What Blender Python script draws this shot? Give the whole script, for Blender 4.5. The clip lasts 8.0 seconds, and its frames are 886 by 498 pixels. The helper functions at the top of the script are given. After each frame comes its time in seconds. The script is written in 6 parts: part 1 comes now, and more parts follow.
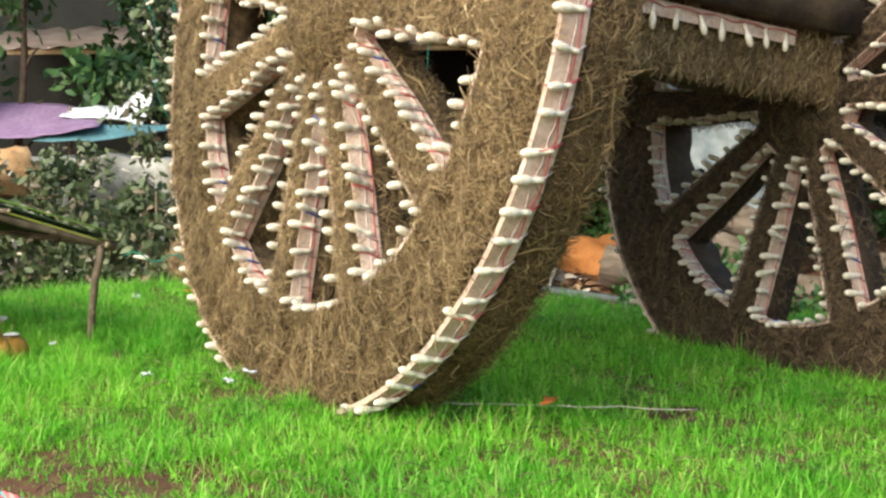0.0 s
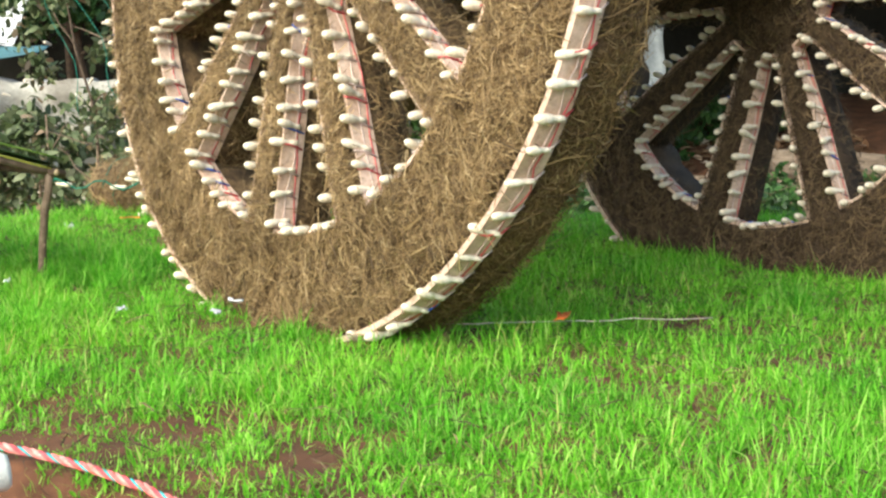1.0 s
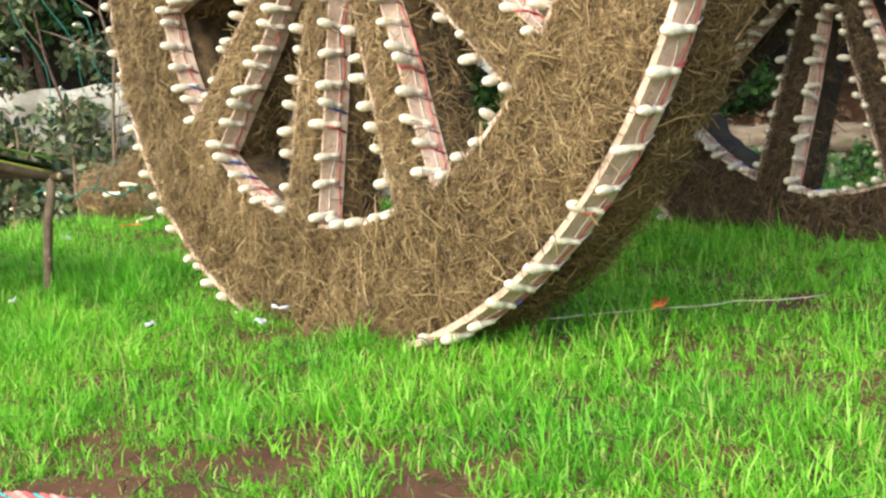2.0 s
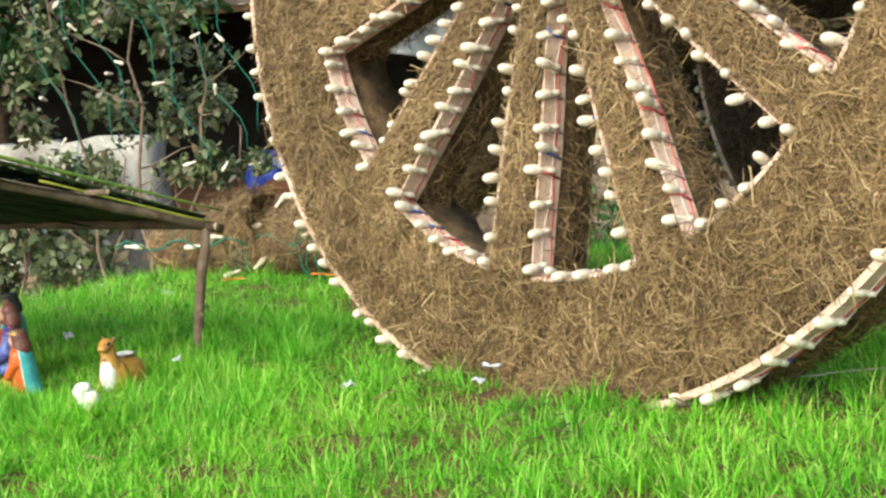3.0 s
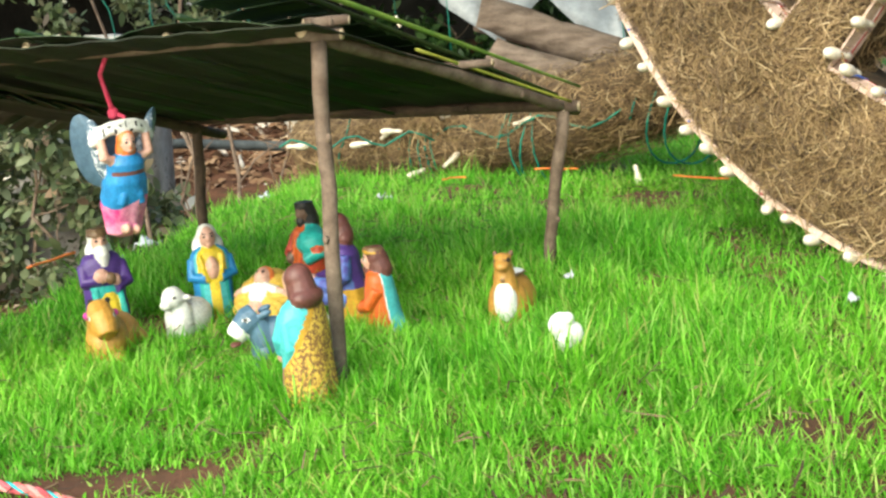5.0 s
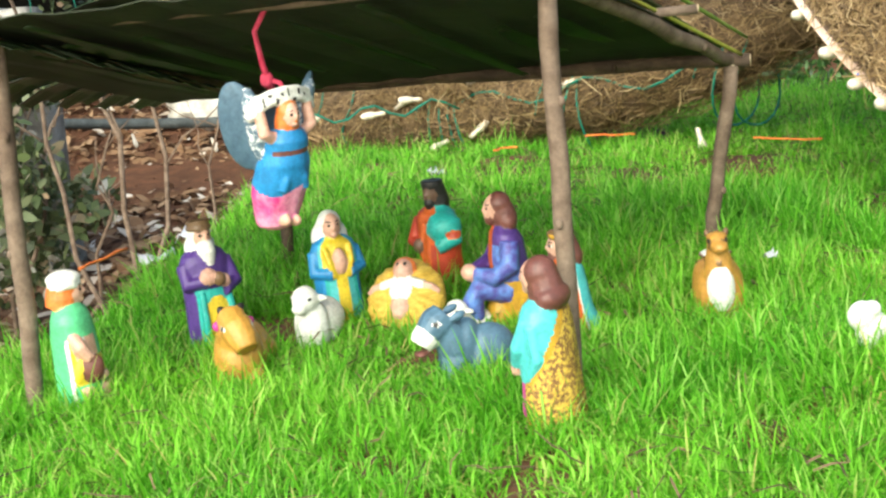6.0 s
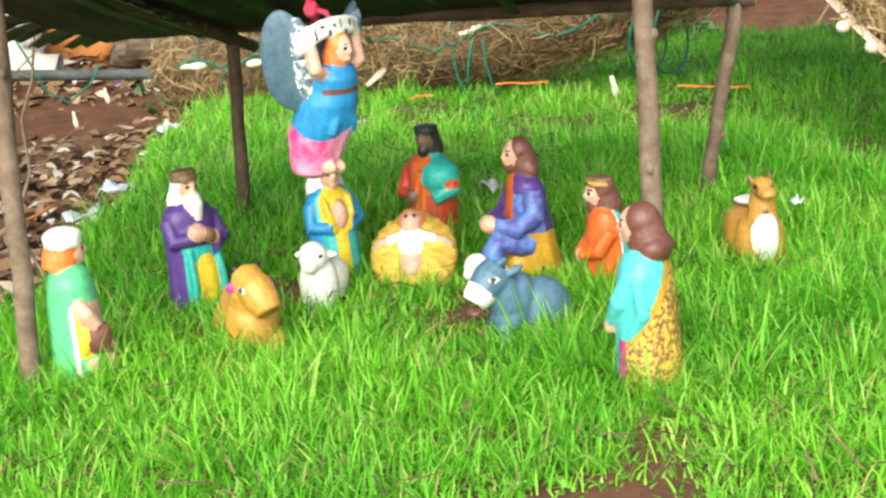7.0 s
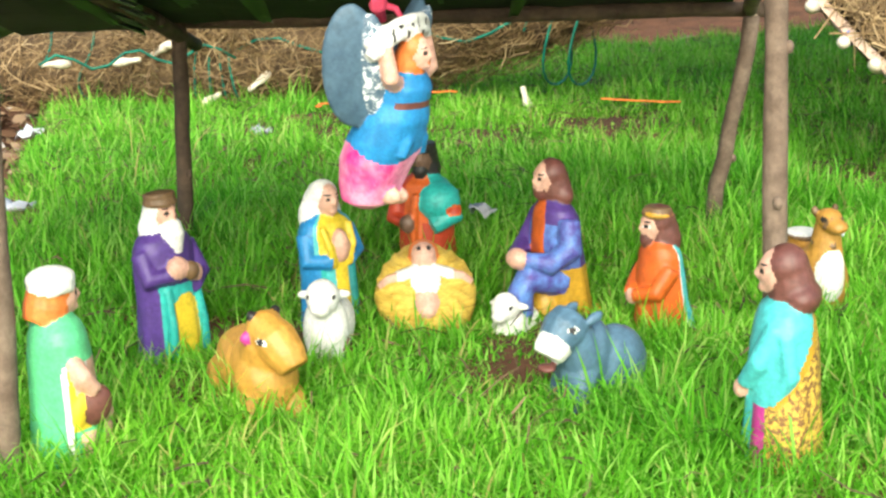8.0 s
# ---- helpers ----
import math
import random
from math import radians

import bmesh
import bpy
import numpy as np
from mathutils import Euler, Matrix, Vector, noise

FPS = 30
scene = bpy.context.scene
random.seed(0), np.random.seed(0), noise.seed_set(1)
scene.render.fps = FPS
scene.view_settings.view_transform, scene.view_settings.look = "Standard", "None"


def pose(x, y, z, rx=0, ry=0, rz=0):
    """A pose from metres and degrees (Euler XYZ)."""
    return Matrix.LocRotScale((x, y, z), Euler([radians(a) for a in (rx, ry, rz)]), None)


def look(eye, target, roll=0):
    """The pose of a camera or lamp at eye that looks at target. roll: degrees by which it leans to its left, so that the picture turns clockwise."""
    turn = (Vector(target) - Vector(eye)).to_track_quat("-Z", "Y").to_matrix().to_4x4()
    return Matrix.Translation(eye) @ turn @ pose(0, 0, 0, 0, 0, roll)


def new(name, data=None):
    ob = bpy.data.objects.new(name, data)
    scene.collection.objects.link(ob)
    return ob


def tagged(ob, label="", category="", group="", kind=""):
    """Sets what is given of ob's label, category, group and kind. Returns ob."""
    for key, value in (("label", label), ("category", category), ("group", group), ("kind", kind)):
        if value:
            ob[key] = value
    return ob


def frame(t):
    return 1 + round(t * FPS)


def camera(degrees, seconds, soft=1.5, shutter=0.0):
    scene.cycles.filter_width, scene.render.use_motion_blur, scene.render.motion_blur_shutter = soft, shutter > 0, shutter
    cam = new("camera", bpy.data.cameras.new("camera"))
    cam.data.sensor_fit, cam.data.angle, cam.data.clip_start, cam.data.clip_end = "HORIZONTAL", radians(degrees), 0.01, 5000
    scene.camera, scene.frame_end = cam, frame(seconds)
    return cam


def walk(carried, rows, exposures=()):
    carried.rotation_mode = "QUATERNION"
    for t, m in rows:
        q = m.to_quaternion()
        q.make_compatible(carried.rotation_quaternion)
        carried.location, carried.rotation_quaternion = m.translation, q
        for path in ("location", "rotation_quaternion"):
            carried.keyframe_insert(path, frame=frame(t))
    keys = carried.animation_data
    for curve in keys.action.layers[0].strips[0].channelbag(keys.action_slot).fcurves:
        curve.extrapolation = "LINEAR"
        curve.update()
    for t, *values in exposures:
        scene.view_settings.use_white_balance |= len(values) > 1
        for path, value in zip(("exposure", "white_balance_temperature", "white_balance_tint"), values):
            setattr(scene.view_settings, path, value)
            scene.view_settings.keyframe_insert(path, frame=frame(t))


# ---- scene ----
from mathutils.bvhtree import BVHTree

cam = camera(34.14, 8.0, 2.45)
PATH = [
    (0, (1.8185, -2.3022, 0.4879), (1.3160, -0.3748, 0.3067), 0.08),
    (0.5, (1.6798, -2.2665, 0.4909), (1.2821, -0.3223, 0.2417), -2.42),
    (1, (1.5585, -2.2163, 0.4790), (1.2438, -0.2647, 0.1751), -1.71),
    (1.2, (1.5270, -2.1826, 0.4717), (1.2010, -0.2318, 0.1749), -4.52),
    (2.3, (1.2282, -1.8996, 0.4230), (0.9777, 0.0598, 0.1102), -4.83),
    (2.5, (1.1288, -1.8904, 0.4250), (0.8896, 0.0790, 0.1721), -5.00),
    (3, (0.9269, -1.8597, 0.4383), (0.7540, 0.1182, 0.1974), -4.51),
    (3.5, (0.7453, -1.7563, 0.4353), (0.5521, 0.2190, 0.1887), -6.90),
    (4, (0.5789, -1.6215, 0.4279), (0.3178, 0.3317, 0.0863), -6.78),
    (4.5, (0.3633, -1.5129, 0.4250), (0.2275, 0.4561, 0.1015), -6.94),
    (5, (0.1717, -1.4071, 0.4201), (0.1450, 0.5547, 0.0318), -6.13),
    (5.2, (0.1011, -1.3368, 0.4148), (0.0883, 0.6226, 0.0141), -6.14),
    (6.3, (-0.2894, -1.0759, 0.4236), (0.0008, 0.8437, -0.0568), -6.77),
    (6.5, (-0.3469, -1.0525, 0.4238), (0.0127, 0.8495, -0.0791), -6.21),
    (7, (-0.4315, -0.9568, 0.4140), (0.0696, 0.9024, -0.1267), -5.45),
    (7.5, (-0.5082, -0.7878, 0.4162), (0.1368, 1.0263, -0.1251), -5.49),
    (8, (-0.5922, -0.6795, 0.4039), (0.2278, 1.0570, -0.1549), -2.37),
]
EXPOSURE = [(0, 1.36, 6600, -4), (1, 1.5, 6600, -4), (3, 1.36, 6600, -4), (5, 1.44, 6600, -4), (8, 1.52, 6600, -3)]
walk(cam, [(t, look(eye, target, roll)) for t, eye, target, roll in PATH], EXPOSURE)

# ---- light ----
world = bpy.data.worlds.new("overcast_sky")
scene.world = world
world.use_nodes = True
_n = world.node_tree.nodes
_sky = _n.new("ShaderNodeTexSky")
_sky.sky_type, _sky.sun_disc = "NISHITA", False
_sky.sun_elevation, _sky.sun_rotation = radians(37), radians(208)
_sky.air_density, _sky.dust_density = 1.0, 3.0
world.node_tree.links.new(_sky.outputs[0], _n["Background"].inputs[0])
_n["Background"].inputs[1].default_value = 0.15
sun = new("sun", bpy.data.lights.new("sun", "SUN"))
sun.data.energy, sun.data.angle, sun.data.color = 1.55, radians(56), (1.0, 0.95, 0.87)
sun.matrix_basis = look((-1.4, -2.6, 2.25), (0, 0, 0))


# ---- materials ----
def shader(name, rough=0.6, metal=0.0, spec=0.5):
    m = bpy.data.materials.new(name)
    m.use_nodes = True
    b = m.node_tree.nodes["Principled BSDF"]
    b.inputs["Roughness"].default_value = rough
    b.inputs["Metallic"].default_value = metal
    b.inputs["Specular IOR Level"].default_value = spec
    return m, m.node_tree.nodes, m.node_tree.links, b


def noise_tex(N, L, scale, detail=6.0, rough=0.6, coords="Object", stretch=None):
    tc = N.new("ShaderNodeTexCoord")
    nz = N.new("ShaderNodeTexNoise")
    nz.inputs["Scale"].default_value = scale
    nz.inputs["Detail"].default_value = detail
    nz.inputs["Roughness"].default_value = rough
    if stretch:
        mp = N.new("ShaderNodeMapping")
        mp.inputs["Scale"].default_value = stretch
        L.new(tc.outputs[coords], mp.inputs[0])
        L.new(mp.outputs[0], nz.inputs["Vector"])
    else:
        L.new(tc.outputs[coords], nz.inputs["Vector"])
    return nz


def ramp(N, L, src, stops):
    r = N.new("ShaderNodeValToRGB")
    while len(r.color_ramp.elements) < len(stops):
        r.color_ramp.elements.new(0.5)
    for e, (p, c) in zip(r.color_ramp.elements, stops):
        e.position, e.color = p, (*c, 1)
    L.new(src, r.inputs[0])
    return r.outputs[0]


def mix(N, L, kind, fac, a, b):
    m = N.new("ShaderNodeMix")
    m.data_type, m.blend_type = "RGBA", kind
    for sock, v in ((m.inputs[0], fac), (m.inputs[6], a), (m.inputs[7], b)):
        if isinstance(v, (int, float)):
            sock.default_value = v
        elif isinstance(v, tuple):
            sock.default_value = (*v, 1)
        else:
            L.new(v, sock)
    return m.outputs[2]


def bump(N, L, b, src, strength, dist):
    bp = N.new("ShaderNodeBump")
    bp.inputs["Strength"].default_value = strength
    bp.inputs["Distance"].default_value = dist
    L.new(src, bp.inputs["Height"])
    L.new(bp.outputs[0], b.inputs["Normal"])


def surf(name, c1, c2, scale, rough=0.7, fine=None, relief=0.004, worn=None, stretch=None, spec=0.4, metal=0.0):
    """Two colours mixed at a broad scale, darker and lighter grain at a fine one, chips of a third colour."""
    m, N, L, b = shader(name, rough, metal, spec)
    broad = noise_tex(N, L, scale, stretch=stretch)
    grain = noise_tex(N, L, fine or scale * 9, 8, 0.7, stretch=stretch)
    col = ramp(N, L, broad.outputs[0], [(0.35, c1), (0.65, c2)])
    g = ramp(N, L, grain.outputs[0], [(0.3, (0.62, 0.62, 0.62)), (0.7, (1.25, 1.25, 1.25))])
    col = mix(N, L, "MULTIPLY", 0.75, col, g)
    if worn:
        chips = noise_tex(N, L, scale * 4, 10, 0.75)
        f = ramp(N, L, chips.outputs[0], [(worn[1], (0, 0, 0)), (worn[1] + 0.05, (1, 1, 1))])
        col = mix(N, L, "MIX", f, col, worn[0])
    L.new(col, b.inputs["Base Color"])
    bump(N, L, b, grain.outputs[0], 0.6, relief)
    return m


def island(name, stops, rough=0.7, translucent=0.0, spec=0.3, patch=None):
    """Each small piece takes its own colour from the stops; patch tints whole areas."""
    m, N, L, b = shader(name, rough, 0, spec)
    geo = N.new("ShaderNodeNewGeometry")
    col = ramp(N, L, geo.outputs["Random Per Island"], stops)
    if patch:
        nz = noise_tex(N, L, patch[0], 4)
        col = mix(N, L, "MULTIPLY", 1.0, col, ramp(N, L, nz.outputs[0], [(0.35, patch[1]), (0.65, patch[2])]))
    L.new(col, b.inputs["Base Color"])
    if translucent:
        t = N.new("ShaderNodeBsdfTranslucent")
        L.new(col, t.inputs[0])
        s = N.new("ShaderNodeMixShader")
        s.inputs[0].default_value = translucent
        L.new(b.outputs[0], s.inputs[1])
        L.new(t.outputs[0], s.inputs[2])
        L.new(s.outputs[0], N["Material Output"].inputs[0])
    return m


SOIL = surf("soil", (0.07, 0.028, 0.013), (0.15, 0.062, 0.030), 7, 0.95, 60, 0.012, ((0.24, 0.14, 0.08), 0.68))
GRASS = island("grass_blade", [(0.0, (0.07, 0.24, 0.015)), (0.3, (0.165, 0.48, 0.028)), (0.70, (0.28, 0.64, 0.062)), (0.92, (0.44, 0.70, 0.16)), (1.0, (0.50, 0.40, 0.15))], 0.58, 0.48, 0.22,
               (2.6, (0.66, 0.82, 0.7), (1.12, 1.05, 1.0)))
STRAW = island("straw", [(0.0, (0.055, 0.033, 0.017)), (0.3, (0.155, 0.098, 0.048)), (0.65, (0.25, 0.166, 0.082)), (0.92, (0.36, 0.25, 0.13)), (1.0, (0.52, 0.40, 0.24))], 0.65, 0.12, 0.3,
               (5, (0.7, 0.68, 0.62), (1.1, 1.08, 1.05)))
HAY = surf("packed_hay", (0.05, 0.028, 0.015), (0.19, 0.12, 0.06), 26, 0.95, 110, 0.03)
# dark straw: dry stalks, and the far wheel where it imitates shade
STRAW_DARK = island("dark_straw", [(0.0, (0.03, 0.018, 0.012)), (0.5, (0.08, 0.05, 0.03)), (1.0, (0.20, 0.135, 0.075))], 0.75, 0.08, 0.25)
# near-black instead of a leaf colour, imitating shade under the roof
LEAF_SHADE = surf("shade_dark_leaf", (0.006, 0.008, 0.003), (0.018, 0.024, 0.008), 14, 0.8, 90, 0.002)
# hay darkened in colour to stand in for shade from the cart
HAY_SHADED = surf("shaded_packed_hay", (0.03, 0.018, 0.011), (0.085, 0.052, 0.03), 12, 0.95, 120, 0.01)
BOARD = surf("pinkish_board", (0.48, 0.32, 0.24), (0.66, 0.49, 0.41), 18, 0.6, 120, 0.002, ((0.30, 0.16, 0.11), 0.68))
BULB = surf("bulb_plastic", (0.60, 0.50, 0.38), (0.76, 0.69, 0.60), 30, 0.3, 160, 0.0006, spec=0.5)
RED_WIRE = surf("red_wire", (0.50, 0.04, 0.05), (0.62, 0.12, 0.14), 60, 0.4)
BLUE_WIRE = surf("blue_wire", (0.02, 0.07, 0.42), (0.06, 0.16, 0.60), 60, 0.4)
PALE_WIRE = surf("pale_wire", (0.55, 0.40, 0.37), (0.70, 0.58, 0.54), 60, 0.45)
GREEN_WIRE = surf("green_wire", (0.0, 0.10, 0.07), (0.01, 0.20, 0.13), 40, 0.4)
BARK = surf("stick_bark", (0.10, 0.065, 0.045), (0.21, 0.15, 0.11), 30, 0.85, 160, 0.003, ((0.32, 0.26, 0.20), 0.68))
DARK_BARK = surf("dark_stick_bark", (0.05, 0.032, 0.022), (0.11, 0.07, 0.045), 30, 0.85, 160, 0.003)
CUT_WOOD = surf("cut_wood", (0.55, 0.42, 0.26), (0.68, 0.55, 0.36), 60, 0.8)
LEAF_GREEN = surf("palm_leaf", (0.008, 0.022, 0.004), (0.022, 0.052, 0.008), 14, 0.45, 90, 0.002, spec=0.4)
MIDRIB = surf("leaf_midrib", (0.10, 0.20, 0.03), (0.20, 0.30, 0.05), 25, 0.4, 120, 0.001)
LEAF_EDGE = surf("yellowed_leaf_edge", (0.42, 0.40, 0.06), (0.30, 0.34, 0.05), 25, 0.5)
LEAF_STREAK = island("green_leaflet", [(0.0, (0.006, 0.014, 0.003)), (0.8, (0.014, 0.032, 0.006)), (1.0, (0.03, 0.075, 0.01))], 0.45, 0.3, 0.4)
RED_ROPE = surf("red_twine", (0.42, 0.02, 0.06), (0.55, 0.06, 0.12), 120, 0.8, 400, 0.001)
PLASTER = surf("peeling_plaster", (0.17, 0.15, 0.13), (0.42, 0.40, 0.37), 3.2, 0.9, 24, 0.02, ((0.10, 0.08, 0.06), 0.58))
LEAVES = island("bush_leaf", [(0.0, (0.03, 0.045, 0.016)), (0.5, (0.085, 0.115, 0.042)), (0.85, (0.17, 0.19, 0.10)), (0.94, (0.20, 0.13, 0.08)), (1.0, (0.48, 0.46, 0.40))], 0.55, 0.2, 0.4)
TREE_LEAVES = island("tree_leaf", [(0.0, (0.012, 0.035, 0.008)), (0.6, (0.035, 0.09, 0.02)), (1.0, (0.08, 0.15, 0.04))], 0.5, 0.2, 0.4)
LITTER = island("dead_leaf", [(0.0, (0.09, 0.045, 0.025)), (0.5, (0.22, 0.125, 0.07)), (0.85, (0.36, 0.24, 0.15)), (1.0, (0.62, 0.56, 0.50))], 0.85, 0.05, 0.2)
# near-black backdrop colour that stands in for deep shade
SHADE_BACKDROP = surf("shade_black_stone", (0.005, 0.005, 0.004), (0.018, 0.017, 0.014), 1.6, 0.95, 12, 0.04)
GREY_PIPE = surf("grey_pipe", (0.045, 0.05, 0.048), (0.10, 0.108, 0.105), 12, 0.8, 90, 0.001, ((0.16, 0.12, 0.09), 0.68))
SLATE_PIPE = surf("slate_blue_pipe", (0.16, 0.20, 0.28), (0.34, 0.38, 0.46), 6, 0.45, 60, 0.001)
BLUE_PAINT = surf("blue_paint", (0.02, 0.05, 0.35), (0.03, 0.08, 0.50), 8, 0.5)
SACK = surf("white_plastic_sack", (0.42, 0.39, 0.34), (0.66, 0.63, 0.58), 4, 0.5, 40, 0.01)
TARP = surf("grey_plastic_sheet", (0.17, 0.19, 0.21), (0.34, 0.355, 0.37), 2.5, 0.4, 14, 0.01)
ORANGE = surf("orange_cloth", (0.34, 0.12, 0.035), (0.45, 0.18, 0.05), 3, 0.85, 40, 0.006, ((0.32, 0.13, 0.05), 0.66))
TRUNK = surf("weathered_log", (0.10, 0.07, 0.05), (0.24, 0.18, 0.14), 4, 0.9, 40, 0.02, stretch=(1, 4, 4))
PURPLE_CLOTH = surf("mauve_canopy", (0.15, 0.08, 0.17), (0.24, 0.15, 0.26), 3, 0.7)
TEAL_CLOTH = surf("teal_canopy", (0.05, 0.12, 0.15), (0.08, 0.18, 0.21), 3, 0.7)
WHITE_CLOTH = surf("white_cloth", (0.42, 0.42, 0.47), (0.60, 0.60, 0.64), 4, 0.8)
TEAL_SHEET = surf("teal_woven_sheet", (0.03, 0.34, 0.36), (0.06, 0.46, 0.48), 20, 0.6, 400, 0.001)
WHITE_PAINT = surf("white_clay_paint", (0.58, 0.57, 0.53), (0.72, 0.71, 0.68), 40, 0.6, 300, 0.0006)
TWINE_ORANGE = surf("orange_twine", (0.75, 0.16, 0.03), (0.85, 0.25, 0.05), 60, 0.7)


def paint(name, c, worn=None, rough=0.5):
    lo, hi = tuple(v * 0.70 for v in c), tuple(min(1, v * 0.96) for v in c)
    return surf(name, lo, hi, 45, rough, 260, 0.0007, worn)


P = {k: paint(k + "_paint", v, ((0.68, 0.58, 0.50), 0.70), 0.42) for k, v in dict(
    skin=(0.66, 0.38, 0.29), dark_skin=(0.16, 0.09, 0.06), brown=(0.15, 0.055, 0.045), black=(0.025, 0.022, 0.022),
    turquoise=(0.10, 0.50, 0.52), teal=(0.04, 0.40, 0.36), purple=(0.085, 0.04, 0.22), yellow=(0.72, 0.52, 0.04),
    mustard=(0.52, 0.29, 0.03), orange=(0.60, 0.115, 0.02), red=(0.45, 0.05, 0.02), blue=(0.03, 0.23, 0.52),
    green=(0.13, 0.55, 0.25), hair_orange=(0.75, 0.20, 0.05), magenta=(0.50, 0.04, 0.26), slate=(0.085, 0.13, 0.185),
    donkey=(0.085, 0.16, 0.24), cow=(0.50, 0.26, 0.05), camel=(0.47, 0.24, 0.05), bronze=(0.17, 0.10, 0.05)).items()}
P["white"] = WHITE_PAINT
P["slate"] = surf("feathered_slate_paint", (0.07, 0.11, 0.16), (0.10, 0.16, 0.22), 45, 0.5, 240, 0.0008, ((0.62, 0.64, 0.66), 0.50), (1, 1, 2.2))
P["wing"] = surf("dark_slate_paint", (0.055, 0.10, 0.15), (0.085, 0.145, 0.205), 40, 0.5, 200, 0.0008)
P["pink"] = surf("blotched_pink_paint", (0.60, 0.02, 0.22), (0.80, 0.42, 0.54), 26, 0.5, 200, 0.0008)
P["violet_blue"] = surf("blotched_violet_paint", (0.06, 0.03, 0.22), (0.10, 0.20, 0.50), 75, 0.5, 200, 0.0008)
P["spotted"] = surf("brown_spotted_yellow_paint", (0.52, 0.33, 0.05), (0.62, 0.42, 0.07), 60, 0.55, 260, 0.001, ((0.16, 0.075, 0.03), 0.47), (1, 1, 2.0))
P["straw"] = surf("straw_yellow_paint", (0.50, 0.31, 0.04), (0.66, 0.46, 0.09), 60, 0.6, 240, 0.002, stretch=(1, 1, 6))


# ---- mesh helpers ----
def finish(bm, name, mats, smooth=True):
    bmesh.ops.recalc_face_normals(bm, faces=bm.faces[:])
    me = bpy.data.meshes.new(name)
    for f in bm.faces:
        f.smooth = smooth
    bm.to_mesh(me)
    bm.free()
    for m in mats if isinstance(mats, (list, tuple)) else [mats]:
        me.materials.append(m)
    return me


def empty(name, at, label, category, group=""):
    ob = new(name)
    ob.location = at
    ob.empty_display_size = 0.05
    return tagged(ob, label, category, group)


def part(name, data, material, parent, label="", smooth=True, kind=""):
    me = data if isinstance(data, bpy.types.Mesh) else finish(data, name, material, smooth)
    ob = new(name, me)
    ob.parent = parent
    if parent.type == "EMPTY":
        ob.matrix_parent_inverse = Matrix.Translation(-parent.location)
    return tagged(ob, label, kind=kind)


def tube(bm, pts, radii, seg=10, mat=0, cap=True):
    """A round stick or wire through the points."""
    pts = [Vector(p) for p in pts]
    if isinstance(radii, (int, float)):
        radii = [radii] * len(pts)
    rings, ref = [], None
    for i, p in enumerate(pts):
        d = (pts[min(i + 1, len(pts) - 1)] - pts[max(i - 1, 0)]).normalized()
        if ref is None:
            ref = d.orthogonal().normalized()
        ref = (ref - d * ref.dot(d)).normalized()
        b = d.cross(ref)
        rings.append([bm.verts.new(p + radii[i] * (math.cos(a) * ref + math.sin(a) * b)) for a in (2 * math.pi * k / seg for k in range(seg))])
    faces = []
    for r0, r1 in zip(rings, rings[1:]):
        for k in range(seg):
            faces.append(bm.faces.new((r0[k], r0[(k + 1) % seg], r1[(k + 1) % seg], r1[k])))
    if cap:
        faces += [bm.faces.new(rings[0][::-1]), bm.faces.new(rings[-1])]
    for f in faces:
        f.material_index = mat
    return faces


def blob(bm, c, r, mat=0, rot=(0, 0, 0), seg=14, rough=0.0, freq=30):
    """An ellipsoid, dented by noise where rough is given."""
    r = (r, r, r) if isinstance(r, (int, float)) else r
    m = pose(*c, *rot)
    got = bmesh.ops.create_uvsphere(bm, u_segments=seg, v_segments=max(6, seg * 2 // 3), radius=1)
    for v in got["verts"]:
        u = v.co.copy()
        k = 1 + rough * noise.noise(u * 2.1 + Vector(c) * freq)
        v.co = m @ Vector((u.x * r[0] * k, u.y * r[1] * k, u.z * r[2] * k))
    for f in {f for v in got["verts"] for f in v.link_faces}:
        f.material_index = mat


def wobble(a, b, n, amp, seed=0):
    """Points from a to b that stray a little, as a natural stick does."""
    a, b = Vector(a), Vector(b)
    return [a.lerp(b, i / (n - 1)) + amp * noise.noise_vector(Vector((i * 0.7 + seed * 9.1, seed * 3.3, 0))) for i in range(n)]


def ribbons(name, centre, side, width, material):
    """Many thin ribbons in one mesh: centre (n, k, 3), side (n, 3) or (n, k, 3), width (n, k)."""
    n, k, _ = centre.shape
    if side.ndim == 2:
        side = side[:, None, :]
    off = side * width[..., None] * 0.5
    co = np.stack([centre - off, centre + off], 2).reshape(-1, 3)
    base = (np.arange(n)[:, None] * k + np.arange(k - 1)[None]).reshape(-1) * 2
    quads = np.stack([base, base + 1, base + 3, base + 2], 1)
    return raw_mesh(name, co, quads, material)


def raw_mesh(name, co, quads, material):
    me = bpy.data.meshes.new(name)
    me.vertices.add(len(co))
    me.vertices.foreach_set("co", np.ascontiguousarray(co, dtype=np.float32).ravel())
    me.loops.add(quads.size)
    me.loops.foreach_set("vertex_index", np.ascontiguousarray(quads, dtype=np.int32).ravel())
    me.polygons.add(len(quads))
    me.polygons.foreach_set("loop_start", np.arange(0, quads.size, quads.shape[1], dtype=np.int32))
    me.polygons.foreach_set("use_smooth", np.ones(len(quads), dtype=bool))
    me.update(calc_edges=True)
    me.materials.append(material)
    return me


rng = np.random.default_rng(7)


def unit(v):
    return v / np.maximum(np.linalg.norm(v, axis=-1, keepdims=True), 1e-9)


